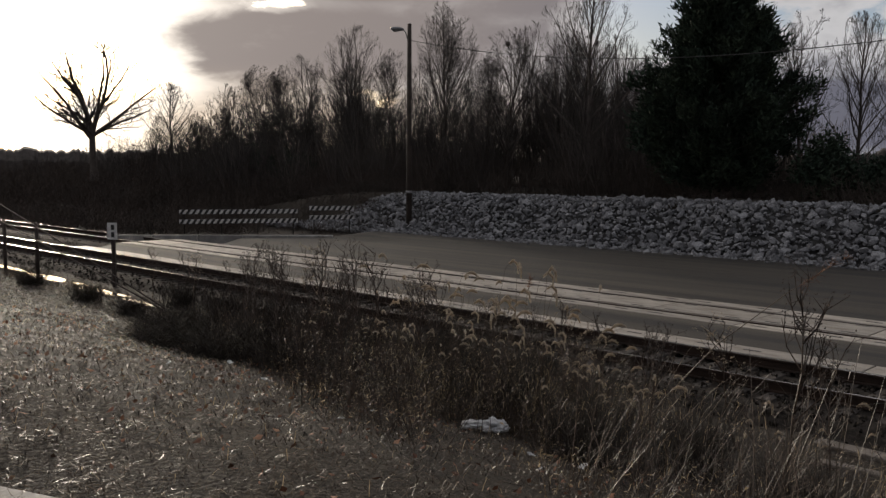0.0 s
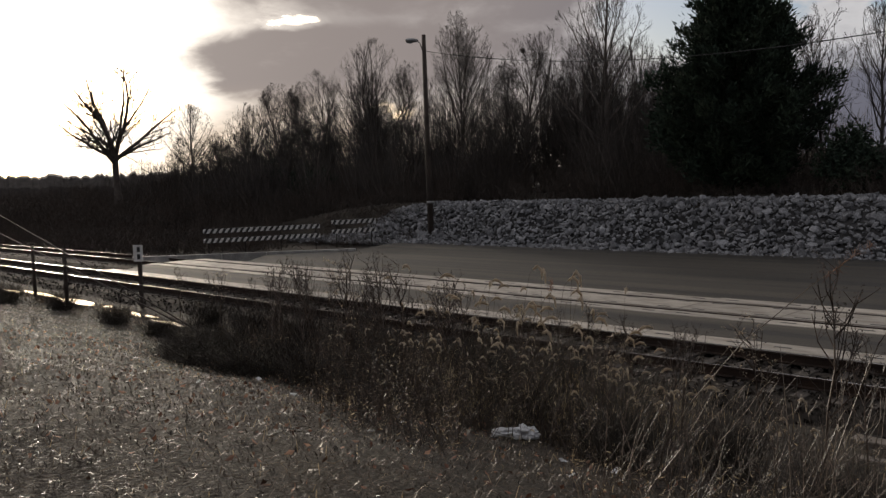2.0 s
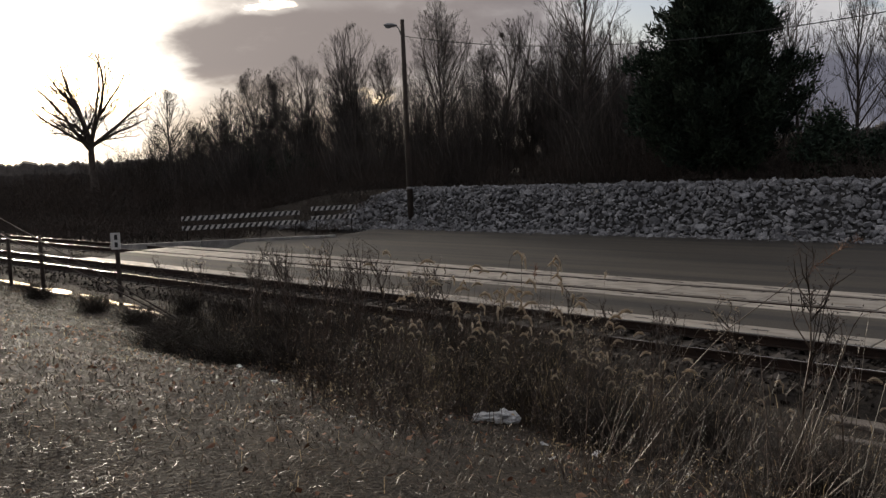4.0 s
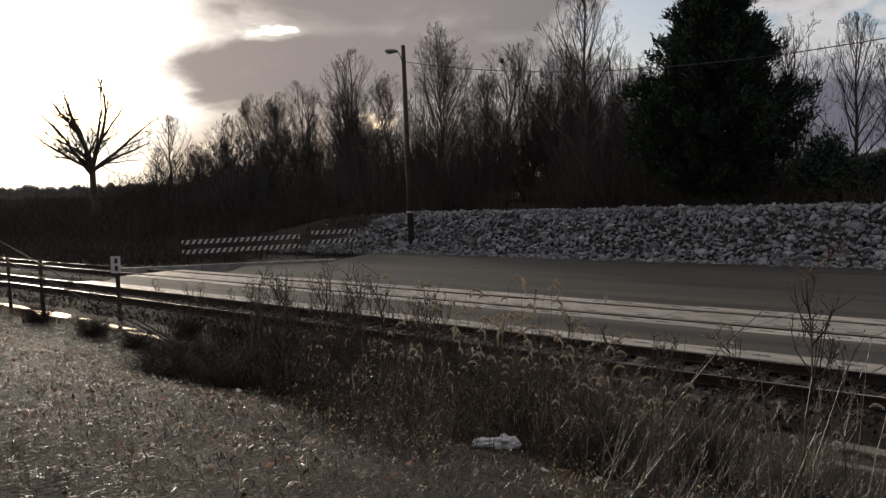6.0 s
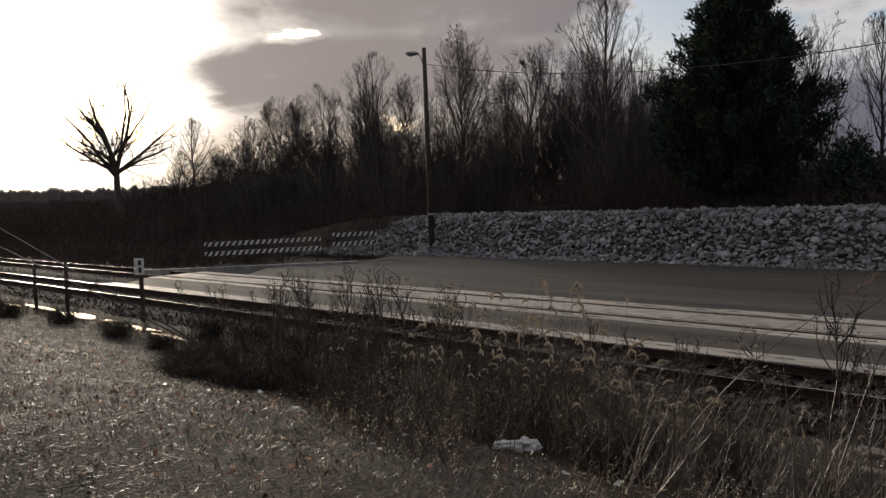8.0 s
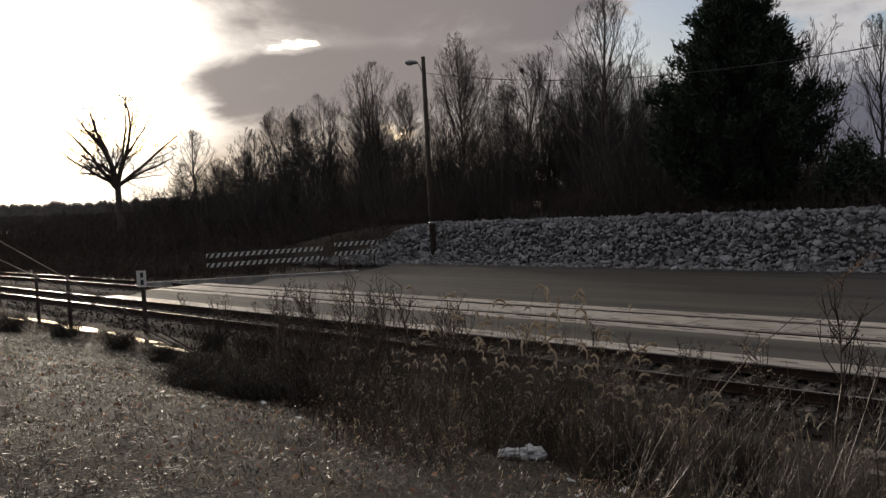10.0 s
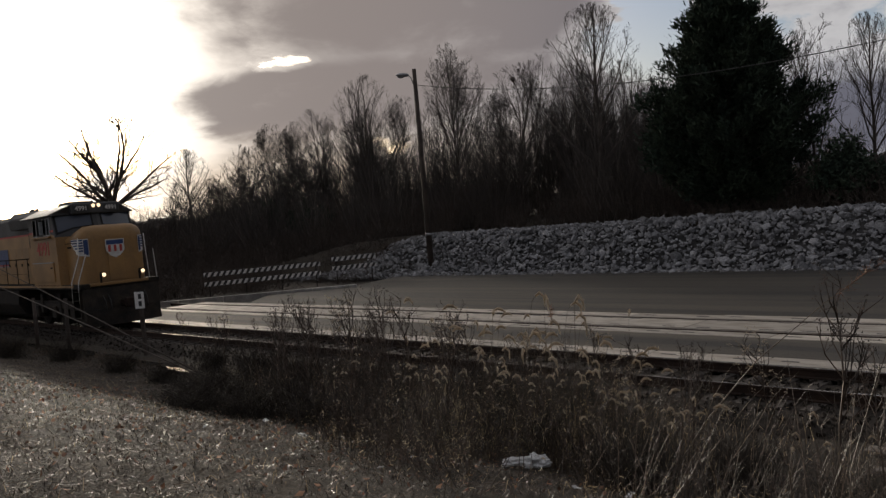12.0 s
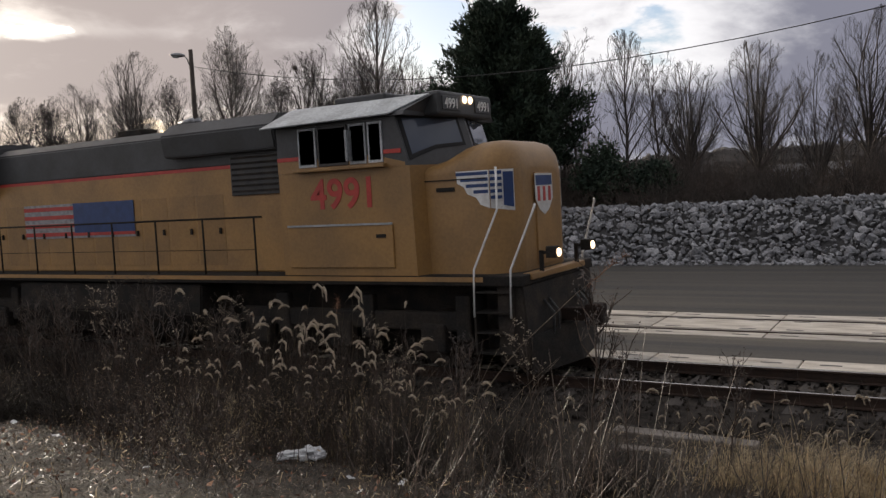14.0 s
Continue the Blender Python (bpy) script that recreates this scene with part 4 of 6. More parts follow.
def build_far_house(x, y, w, h, turn, label):
    t = thing("house", label, "house", pose(x, y, lie(x, y), 0, 0, turn), "houses beyond the trees")
    part("wall", box_mesh("wall", (-w / 2, w / 2, -2.5, 2.5, -0.5, h), M_SIDING, 0.02), t, "pale siding")
    v = [(-w / 2 - 0.3, -2.9, h), (w / 2 + 0.3, -2.9, h), (w / 2 + 0.3, 2.9, h), (-w / 2 - 0.3, 2.9, h), (-w / 2 - 0.3, 0, h + 0.7), (w / 2 + 0.3, 0, h + 0.7)]
    part("roof", mesh("roof", v, [(0, 1, 5, 4), (2, 3, 4, 5), (1, 2, 5), (3, 0, 4), (3, 2, 1, 0)], M_ENGINE_GREY), t, "dark shingled roof")
    for i in range(3):
        c = -w / 2 + w * (i + 0.5) / 3
        win = part("window", box_mesh("window", (c - 0.5, c + 0.5, -2.56, -2.48, h - 1.6, h - 0.5), M_WHITE, 0.02), t, "white window frame")
        part("pane", box_mesh("pane", (c - 0.42, c + 0.42, -2.58, -2.5, h - 1.52, h - 0.58), M_GLASS), win, "dark pane")


build_far_house(-11.5, 84, 7, 2.9, 8, "small pale house half hidden behind bare trees")


# ---- locomotive ----
def text_mesh(body, size, depth, material):
    cu = bpy.data.curves.new("digits", "FONT")
    cu.body, cu.size, cu.extrude, cu.offset = body, size, depth, size * 0.018
    cu.align_x = "CENTER"
    ob = bpy.data.objects.new("digits", cu)
    scene.collection.objects.link(ob)
    bpy.context.view_layer.update()
    me = bpy.data.meshes.new_from_object(ob.evaluated_get(bpy.context.evaluated_depsgraph_get()))
    bpy.data.objects.remove(ob)
    me.materials.clear()
    me.materials.append(material)
    return me


def prism(name, outline, y0, y1, material, bevel=0.0):
    """An outline in x and z, extruded across the engine."""
    bm = bmesh.new()
    a = [bm.verts.new((x, y0, z)) for x, z in outline]
    b = [bm.verts.new((x, y1, z)) for x, z in outline]
    n = len(outline)
    bm.faces.new(a)
    bm.faces.new(list(reversed(b)))
    for i in range(n):
        bm.faces.new((a[(i + 1) % n], a[i], b[i], b[(i + 1) % n]))
    if bevel:
        bmesh.ops.bevel(bm, geom=bm.edges[:], offset=bevel, segments=2, affect="EDGES")
    return bm_mesh(name, bm, material)


def plate(name, pts, normal, thick, material):
    """A flat polygon given thickness along its normal."""
    n = Vector(normal).normalized() * thick
    k = len(pts)
    v = [Vector(p) for p in pts] + [Vector(p) + n for p in pts]
    f = [tuple(reversed(range(k))), tuple(range(k, 2 * k))] + [(i, (i + 1) % k, (i + 1) % k + k, i + k) for i in range(k)]
    bm = bmesh.new()
    vv = [bm.verts.new(p) for p in v]
    for q in f:
        bm.faces.new([vv[i] for i in q])
    return bm_mesh(name, bm, material)


def build_engine():
    e = thing("locomotive", "yellow and grey diesel freight locomotive with lit headlights", "locomotive")
    # underframe and deck; the ditch lamps stand at x = 0
    part("deck", box_mesh("deck", (-20.9, -0.32, -1.53, 1.53, 1.55, 1.72), M_UNDER, 0.02), e, "dark deck and side sill")
    for s in (-1, 1):
        part("sill_stripe", box_mesh("sill_stripe", (-20.8, -1.0, s * 1.532 - 0.004, s * 1.532 + 0.004, 1.62, 1.70), M_YELLOW), e, "yellow edge stripe")
    part("step_edge", box_mesh("step_edge", (-0.46, -0.28, -1.18, 1.08, 1.62, 1.73), M_YELLOW, 0.02), e, "yellow front platform edge")
    part("pilot", prism("pilot", [(-0.8, 0.3), (-0.30, 0.25), (-0.25, 0.5), (-0.34, 1.56), (-0.8, 1.56)], -1.45, 1.45, M_UNDER, 0.02), e, "black pilot plate")
    plow = bmesh.new()
    vv = [plow.verts.new(p) for p in ((-0.26, -1.4, 0.75), (-0.26, 1.4, 0.75), (-0.08, 0, 0.75), (-0.22, -1.45, 0.14), (-0.22, 1.45, 0.14), (0.06, 0, 0.14))]
    for q in ((0, 2, 5, 3), (2, 1, 4, 5), (0, 1, 2), (3, 5, 4), (0, 3, 4, 1)):
        plow.faces.new([vv[i] for i in q])
    part("snow_plow", bm_mesh("snow_plow", plow, M_UNDER), e, "black V-shaped snow plow")
    cp = bmesh.new()
    box(cp, -0.34, 0.22, -0.10, 0.10, 0.80, 1.02, 0.02)
    box(cp, 0.15, 0.46, -0.17, 0.15, 0.74, 1.10, 0.05)
    part("coupler", bm_mesh("coupler", cp, M_RUST), e, "rusty knuckle coupler")
    for y in (-0.75, -0.55, 0.5, 0.68, 0.86):
        part("air_hose", tube_mesh("air_hose", [([(-0.3, y, 1.25), (-0.14, y + 0.02, 1.05), (-0.16, y + 0.05, 0.72), (-0.24, y + 0.06, 0.55)], 0.022)], M_BLACK, 6), e, "black air hose")
    # nose and cab
    nose = bmesh.new()
    stations = ((-2.25, 1.24, 3.46, 3.56), (-1.9, 1.24, 3.47, 3.64), (-1.5, 1.24, 3.52, 3.84), (-1.2, 1.24, 3.57, 3.91), (-0.95, 1.235, 3.60, 3.91), (-0.80, 1.12, 3.58, 3.87), (-0.68, 0.99, 3.50, 3.78), (-0.61, 0.86, 3.36, 3.62), (-0.585, 0.74, 3.2, 3.45))
    rows = []
    for x, w, zs, zt in stations:
        half = [(-w, 1.72), (-w, zs - 0.10), (-w * 0.985, zs), (-w * 0.90, zs + (zt - zs) * 0.55), (-w * 0.74, zt - (zt - zs) * 0.10), (-w * 0.5, zt)]
        sec = half + [(-y, z) for y, z in reversed(half)]
        rows.append([nose.verts.new((x, y, z)) for y, z in sec])
    for p, q in zip(rows, rows[1:]):
        for i in range(len(p) - 1):
            f = nose.faces.new((p[i], q[i], q[i + 1], p[i + 1]))
            f.smooth = True
    nose.faces.new(rows[-1])
    part("nose", bm_mesh("nose", nose, M_YELLOW, False), e, "yellow wide safety nose")
    part("nose_door", box_mesh("nose_door", (-0.60, -0.555, -0.30, 0.30, 1.78, 3.35), M_YELLOW, 0.015), e, "yellow front door")
    # cab: lower yellow walls, grey upper band, front in a shallow vee
    def cab_shell(name, z0, z1, material, front0, front1):
        bm = bmesh.new()
        lo = [(-5.15, -1.55), (-2.2 + front0 - 0.12, -1.55), (-1.86 + front0, 0), (-2.2 + front0 - 0.12, 1.55), (-5.15, 1.55)]
        hi = [(-5.15, -1.55), (-2.2 + front1 - 0.12, -1.55), (-1.86 + front1, 0), (-2.2 + front1 - 0.12, 1.55), (-5.15, 1.55)]
        a = [bm.verts.new((x, y, z0)) for x, y in lo]
        b = [bm.verts.new((x, y, z1)) for x, y in hi]
        bm.faces.new(list(reversed(a)))
        bm.faces.new(b)
        for i in range(5):
            bm.faces.new((a[i], a[(i + 1) % 5], b[(i + 1) % 5], b[i]))
        return part(name, bm_mesh(name, bm, material), e)
    cab_shell("cab_wall", 1.72, 3.58, M_YELLOW, 0.10, 0.05)
    cab = cab_shell("cab_upper", 3.58, 4.46, M_ENGINE_GREY, 0.05, -0.22)
    cab["label"] = "grey upper cab band with windows"
    for s in (-1, 1):
        part("cab_flash", plate("cab_flash", [(-5.15, s * 1.552, 3.58), (-2.35, s * 1.552, 3.58), (-2.35, s * 1.552, 3.64), (-3.0, s * 1.552, 3.80), (-5.15, s * 1.552, 3.80)], (0, s, 0), 0.006, M_YELLOW), e, "yellow wall below the grey")
        part("stripe", box_mesh("stripe", (-5.15, -4.62, s * 1.562 - 0.004, s * 1.562 + 0.004, 3.80, 3.87), M_RED), e, "red stripe")
        part("stripe", box_mesh("stripe", (-2.80, -2.42, s * 1.562 - 0.004, s * 1.562 + 0.004, 3.80, 3.87), M_RED), e, "red stripe")
    # roof: arched, side slopes coloured pale to look sunlit
    roof = bmesh.new()
    sec = [(-1.62, 4.42), (-1.55, 4.50), (-0.95, 4.78), (-0.4, 4.86), (0.4, 4.86), (0.95, 4.78), (1.55, 4.50), (1.62, 4.42)]
    a = [roof.verts.new((-5.3, y, z)) for y, z in sec]
    b = [roof.verts.new((-2.10 - (0.20 if abs(y) > 1.2 else 0.0), y, z)) for y, z in sec]
    for i in range(len(sec) - 1):
        roof.faces.new((a[i], b[i], b[i + 1], a[i + 1]))
    roof.faces.new(b)
    roof.faces.new(list(reversed(a)))
    roof.faces.new([a[0], a[-1], b[-1], b[0]])
    part("cab_roof", bm_mesh("cab_roof", roof, M_ENGINE_GREY), e, "dark grey arched cab roof")
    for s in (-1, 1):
        part("roof_shade", plate("roof_shade", [(-5.32, s * 1.80, 4.40), (-2.55, s * 1.68, 4.44), (-2.14, s * 1.0, 4.775), (-5.2, s * 1.0, 4.775)], (0, s * 0.45, 1), 0.02, M_ROOF), e, "side roof panel, coloured pale as if sunlit")
    part("roof_pod", box_mesh("roof_pod", (-4.6, -3.4, -0.5, 0.5, 4.84, 4.98), M_ENGINE_GREY, 0.04), e, "low roof box")
    # number boards and headlamps over the windscreen
    part("light_box", box_mesh("light_box", (-2.35, -1.98, -0.95, 0.95, 4.42, 4.84), M_ENGINE_GREY, 0.05), e, "grey lamp and number box")
    for s in (-1, 1):
        b = part("number_board", box_mesh("number_board", (-2.0, -1.955, s * 0.58 - 0.30, s * 0.58 + 0.30, 4.51, 4.75), M_DIAL, 0.01), e, "black number board")
        part("road_number", text_mesh("4991", 0.24, 0.003, M_WHITE), b, "white digits", Matrix(((0, 0, 1, -1.950), (1, 0, 0, s * 0.58), (0, 1, 0, 4.55), (0, 0, 0, 1))))
    for y in (-0.105, 0.105):
        part("headlight", lamp_mesh(0.07), e, "lit headlight", pose(-1.96, y, 4.72, 0, 90, 0))
    # windscreens, cut at the outer lower corner
    for s in (-1, 1):
        def at(u, z):
            """A point of the sloping front: u from the middle (0) to the side (1)."""
            k = (z - 3.58) / 0.88
            x0, x1 = -1.86 + 0.05 - 0.27 * k, -2.2 - 0.07 - 0.27 * k
            return Vector((x0 + (x1 - x0) * u, s * 1.55 * u, z))
        nrm = (at(1, 3.6) - at(0, 3.6)).cross(at(0, 4.4) - at(0, 3.6)) * -s
        if nrm.x < 0:
            nrm = -nrm
        frame_pts = [at(0.10, 4.42), at(0.97, 4.42), at(0.97, 3.66), at(0.55, 3.86), at(0.10, 3.92)]
        glass_pts = [at(0.14, 4.38), at(0.92, 4.38), at(0.92, 3.76), at(0.55, 3.92), at(0.14, 3.97)]
        w = part("windscreen", plate("windscreen", frame_pts, nrm, 0.012, M_RUBBER), e, "black-edged windscreen")
        part("pane", plate("pane", glass_pts, nrm, 0.018, M_GLASS), w, "dark reflecting glass")
        # side windows in three sections
        for x0, x1 in ((-4.63, -4.22), (-4.18, -3.52), (-3.48, -3.12), (-3.08, -2.78)):
            w = part("side_window", box_mesh("side_window", (x0, x1, s * 1.56 - 0.02, s * 1.56 + 0.025, 3.66, 4.36), M_ROOF if x1 - x0 < 0.5 else M_BLACK, 0.008), e, "framed cab window")
            part("pane", box_mesh("pane", (x0 + 0.035, x1 - 0.035, s * 1.56 - 0.02, s * 1.56 + 0.03, 3.71, 4.32), M_GLASS), w, "dark glass")
        part("window_ledge", box_mesh("window_ledge", (-4.7, -2.7, s * 1.56, s * 1.68, 3.58, 3.64), M_YELLOW, 0.01), e, "window arm rest")
        part("mirror", box_mesh("mirror", (-3.45, -3.40, s * 1.60, s * 1.74, 3.72, 4.25), M_ROOF, 0.008), e, "pale wind deflector")
        # side box below the cab with a light rim
        sb = part("side_box", box_mesh("side_box", (-4.98, -2.66, s * 1.55, s * 1.585, 1.86, 2.60), M_YELLOW, 0.012), e, "yellow hinged side box")
        part("rim", box_mesh("rim", (-4.98, -2.66, s * 1.575, s * 1.60, 2.60, 2.635), M_ROOF), sb, "pale upper rim")
        part("latch", box_mesh("latch", (-3.0, -2.8, s * 1.585, s * 1.60, 2.38, 2.44), M_UNDER), sb, "dark latch")
        # cab number
        m = Matrix(((1, 0, 0, -3.68), (0, 0, -1, -1.556), (0, 1, 0, 2.92), (0, 0, 0, 1))) if s < 0 else Matrix(((-1, 0, 0, -3.68), (0, 0, 1, 1.556), (0, 1, 0, 2.92), (0, 0, 0, 1)))
        part("road_number", text_mesh("4991", 0.74, 0.004, M_RED), e, "red road number", m)
        part("nose_latch", box_mesh("nose_latch", (-1.95, -1.6, s * 1.24, s * 1.262, 3.10, 3.17), M_UNDER, 0.005), e, "dark grab latch")
        part("nose_seam", box_mesh("nose_seam", (-2.24, -1.0, s * 1.243, s * 1.256, 3.28, 3.30), M_UNDER), e, "dark panel seam")
        # winged emblem drawn as plain shapes
        base = Vector((0, s * 1.246, 0))
        wing = [(-1.56, 3.42), (-0.95, 3.42), (-0.95, 2.80), (-1.12, 2.86), (-1.2, 2.98), (-1.36, 3.04), (-1.42, 3.16), (-1.54, 3.22)]
        em = part("emblem", plate("emblem", [base + Vector((x, 0, z)) for x, z in wing], (0, s, 0), 0.004, M_WHITE), e, "white and blue winged emblem")
        for i, (xa, z) in enumerate(((-1.56, 3.345), (-1.48, 3.245), (-1.38, 3.145), (-1.24, 3.045))):
            part("feather", box_mesh("feather", (xa, -0.97, s * 1.252 - 0.003, s * 1.252 + 0.003, z, z + 0.055), M_BLUE), em, "blue bar")

    # front emblem on the nose bevels and face
    for s in (-1, 1):
        a, b = Vector((-0.655, s * 0.945, 0)), Vector((-0.945, s * 1.238, 0))
        nrm = Vector((0.30, s * 0.29, 0)).normalized() * 0.004
        def on(u, z):
            return a.lerp(b, u) + nrm * 4 + Vector((0, 0, z))
        em = part("emblem", plate("emblem", [on(0, 3.42), on(1, 3.42), on(1, 2.8), on(0, 2.74)], nrm, 0.004, M_WHITE), e, "white and blue emblem on the nose corner")
        part("shield", plate("shield", [on(0.04, 3.38) + nrm * 2, on(0.46, 3.38) + nrm * 2, on(0.46, 2.84) + nrm * 2, on(0.04, 2.80) + nrm * 2], nrm, 0.004, M_BLUE), em, "blue shield panel")
        for z in (3.345, 3.245, 3.145, 3.045, 2.945):
            part("feather", plate("feather", [on(0.52, z) + nrm * 2, on(1, z) + nrm * 2, on(1, z + 0.055) + nrm * 2, on(0.52, z + 0.055) + nrm * 2], nrm, 0.004, M_BLUE), em, "blue bar")
    em = part("emblem", plate("emblem", [(-0.551, -0.36, 3.33), (-0.551, 0.36, 3.33), (-0.551, 0.36, 2.9), (-0.551, 0.2, 2.72), (-0.551, 0, 2.62), (-0.551, -0.2, 2.72), (-0.551, -0.36, 2.9)], (1, 0, 0), 0.004, M_WHITE), e, "shield-shaped emblem on the nose door")
    part("field", box_mesh("field", (-0.548, -0.543, -0.33, 0.33, 3.13, 3.30), M_BLUE), em, "blue field")
    for y in (-0.22, 0.0, 0.22):
        part("bar", box_mesh("bar", (-0.548, -0.543, y - 0.05, y + 0.05, 2.86, 3.11), M_RED), em, "red bar")
    # ditch lamps
    for y in (-0.75, 0.75):
        part("ditch_lamp_bracket", box_mesh("ditch_lamp_bracket", (-0.2, -0.01, y - 0.085, y + 0.085, 1.94, 2.13), M_UNDER, 0.02), e, "black lamp housing")
        part("lamp_post", box_mesh("lamp_post", (-0.34, -0.28, y - 0.03, y + 0.03, 1.72, 2.06), M_UNDER), e, "black lamp post")
        part("lamp_arm", box_mesh("lamp_arm", (-0.30, -0.18, y - 0.025, y + 0.025, 2.0, 2.05), M_UNDER), e, "black lamp arm")
        part("ditch_lamp", lamp_mesh(0.075), e, "lit ditch lamp", pose(0.005, y, 2.03, 0, 90, 0))
    # stair wells and grab rails at the front corners
    for s in (-1, 1):
        for x, top, knee in ((-0.80, 3.46, 2.78), (-0.14, 2.84, 2.80)):
            part("grab_rail", tube_mesh("grab_rail", [([(x, s * 1.28, top), (x, s * 1.30, knee), (x - 0.36, s * 1.52, 1.82), (x - 0.38, s * 1.54, 1.05)], 0.019)], M_WHITE, 8), e, "white painted grab rail")
        tread = box_mesh("step", (-1.148, -0.522, s * 1.18, s * 1.54, 0.0, 0.03), M_UNDER)
        for k in range(4):
            part("step", tread, e, m=pose(0, 0, 0.45 + k * 0.33))
        for x in (-1.19, -0.52):
            part("step_side", box_mesh("step_side", (x, x + 0.04, s * 1.16, s * 1.54, 0.42, 1.55), M_UNDER), e)
    # long hood
    hood = bmesh.new()
    box(hood, -19.7, -5.15, -0.98, 0.98, 1.72, 3.86, 0.03)
    part("hood", bm_mesh("hood", hood, M_YELLOW), e, "yellow engine hood")
    part("hood_top", prism_x("hood_top", [(-0.98, 3.86), (-0.98, 4.55), (-0.72, 4.72), (0.72, 4.72), (0.98, 4.55), (0.98, 3.86)], -19.7, -5.15, M_ENGINE_GREY), e, "grey upper hood")
    part("radiator_hood", prism_x("radiator_hood", [(-0.98, 3.5), (-1.48, 4.0), (-1.48, 4.5), (-1.3, 4.78), (1.3, 4.78), (1.48, 4.5), (1.48, 4.0), (0.98, 3.5)], -19.5, -14.9, M_ENGINE_GREY), e, "flared grey radiator section")
    part("dynamic_brake", prism_x("dynamic_brake", [(-1.2, 4.1), (-1.28, 4.55), (-1.0, 4.8), (1.0, 4.8), (1.28, 4.55), (1.2, 4.1)], -8.6, -5.5, M_ENGINE_GREY), e, "grey brake grid housing")
    for s in (-1, 1):
        part("stripe", box_mesh("stripe", (-19.7, -5.2, s * 0.984 - 0.004, s * 0.984 + 0.004, 3.80, 3.87), M_RED), e, "thin red stripe")
        iv = part("intake", box_mesh("intake", (-6.9, -5.3, s * 1.0 - 0.02, s * 1.0 + 0.03, 3.25, 4.05), M_BLACK, 0.01), e, "black intake grille")
        slat = box_mesh("slat", (-6.85, -5.35, s * 1.03 - 0.008, s * 1.03 + 0.014, -0.02, 0.02), M_UNDER)
        for k in range(7):
            part("slat", slat, iv, m=pose(0, 0, 3.33 + k * 0.11))
        for k in range(14):
            x = -18.9 + k * 0.84
            d = part("hood_door", box_mesh("hood_door", (x + 0.02, x + 0.80, s * 0.98 - 0.005, s * 0.98 + 0.016, 1.85, 3.30), M_YELLOW, 0.008), e, "yellow hood door")
            part("handle", box_mesh("handle", (x + 0.66, x + 0.71, s * 0.995, s * 1.03, 2.5, 2.62), M_UNDER), d, "dark latch")
        # flag panel as plain stripes
        fl = part("flag_panel", box_mesh("flag_panel", (-13.9, -9.9, s * 1.0 - 0.002, s * 1.0 + 0.004, 2.5, 3.3), M_SIDING), e, "faded striped panel")
        for k in range(4):
            part("bar", box_mesh("bar", (-13.9, -9.9, s * 1.005, s * 1.009, 2.55 + k * 0.2, 2.64 + k * 0.2), M_RED), fl, "faded red bar")
        part("canton", box_mesh("canton", (-12.0, -9.9, s * 1.006, s * 1.012, 2.62, 3.3), M_BLUE), fl, "blue field")
        # walkway rails
        pm = tube_mesh("rail_post", [([(0, 0, 1.72), (0, 0, 2.82)], 0.019)], M_UNDER, 6)
        for k in range(11):
            part("rail_post", pm, e, m=pose(-5.9 - k * 1.38, s * 1.50, 0))
        part("hand_rail", tube_mesh("hand_rail", [([(-5.7, s * 1.5, 2.82), (-12, s * 1.5, 2.82), (-20.2, s * 1.5, 2.82)], 0.02)], M_UNDER, 6), e, "dark hand rail")
        part("chain", tube_mesh("chain", [([(-5.9, s * 1.5, 2.2), (-9, s * 1.5, 2.2), (-20.0, s * 1.5, 2.2)], 0.008)], M_UNDER, 4), e, "thin lower rail")
    # sill carried down almost to the rails, added as shade below the engine
    part("centre_sill", box_mesh("centre_sill", (-20.4, -0.7, -0.6, 0.6, 0.22, 1.56), M_UNDER, 0.03), e, "black centre sill deepened into a block for the underside shade")
    fan = bmesh.new()
    for x in (-15.8, -17.2, -18.6):
        bmesh.ops.create_cone(fan, cap_ends=True, segments=24, radius1=0.62, radius2=0.6, depth=0.14, matrix=Matrix.Translation((x, 0, 4.84)))
    part("roof_fans", bm_mesh("roof_fans", fan, M_ENGINE_GREY), e, "row of round roof fans")
    part("exhaust", box_mesh("exhaust", (-11.2, -10.4, -0.25, 0.25, 4.7, 4.92), M_UNDER, 0.03), e, "black exhaust stack")
    hn = tube_mesh("horn", [([(-9.3, 0.1, 4.95), (-8.85, 0.1, 4.97)], [0.03, 0.08]), ([(-9.3, -0.1, 4.95), (-8.85, -0.1, 4.97)], [0.03, 0.07]), ([(-9.25, 0, 4.68), (-9.25, 0, 4.95)], 0.03)], M_GREY, 8)
    part("horn", hn, e, "grey air horn")
    # tank and bogies
    part("fuel_tank", prism_x("fuel_tank", [(-1.45, 1.5), (-1.5, 0.9), (-1.2, 0.42), (1.2, 0.42), (1.5, 0.9), (1.45, 1.5)], -13.6, -7.5, M_UNDER), e, "black fuel tank")
    spin = []
    wheel = bmesh.new()
    for s in (-1, 1):
        for r, d, y in ((0.53, 0.13, 0.755), (0.565, 0.03, 0.69), (0.2, 0.2, 0.80)):
            bmesh.ops.create_cone(wheel, cap_ends=True, segments=28, radius1=r, radius2=r, depth=d, matrix=Matrix.Translation((0, s * y, 0)) @ Matrix.Rotation(math.pi / 2, 4, "X"))
    bmesh.ops.create_cone(wheel, cap_ends=True, segments=12, radius1=0.1, radius2=0.1, depth=1.5, matrix=Matrix.Rotation(math.pi / 2, 4, "X"))
    wm = bm_mesh("wheelset", wheel, M_UNDER)
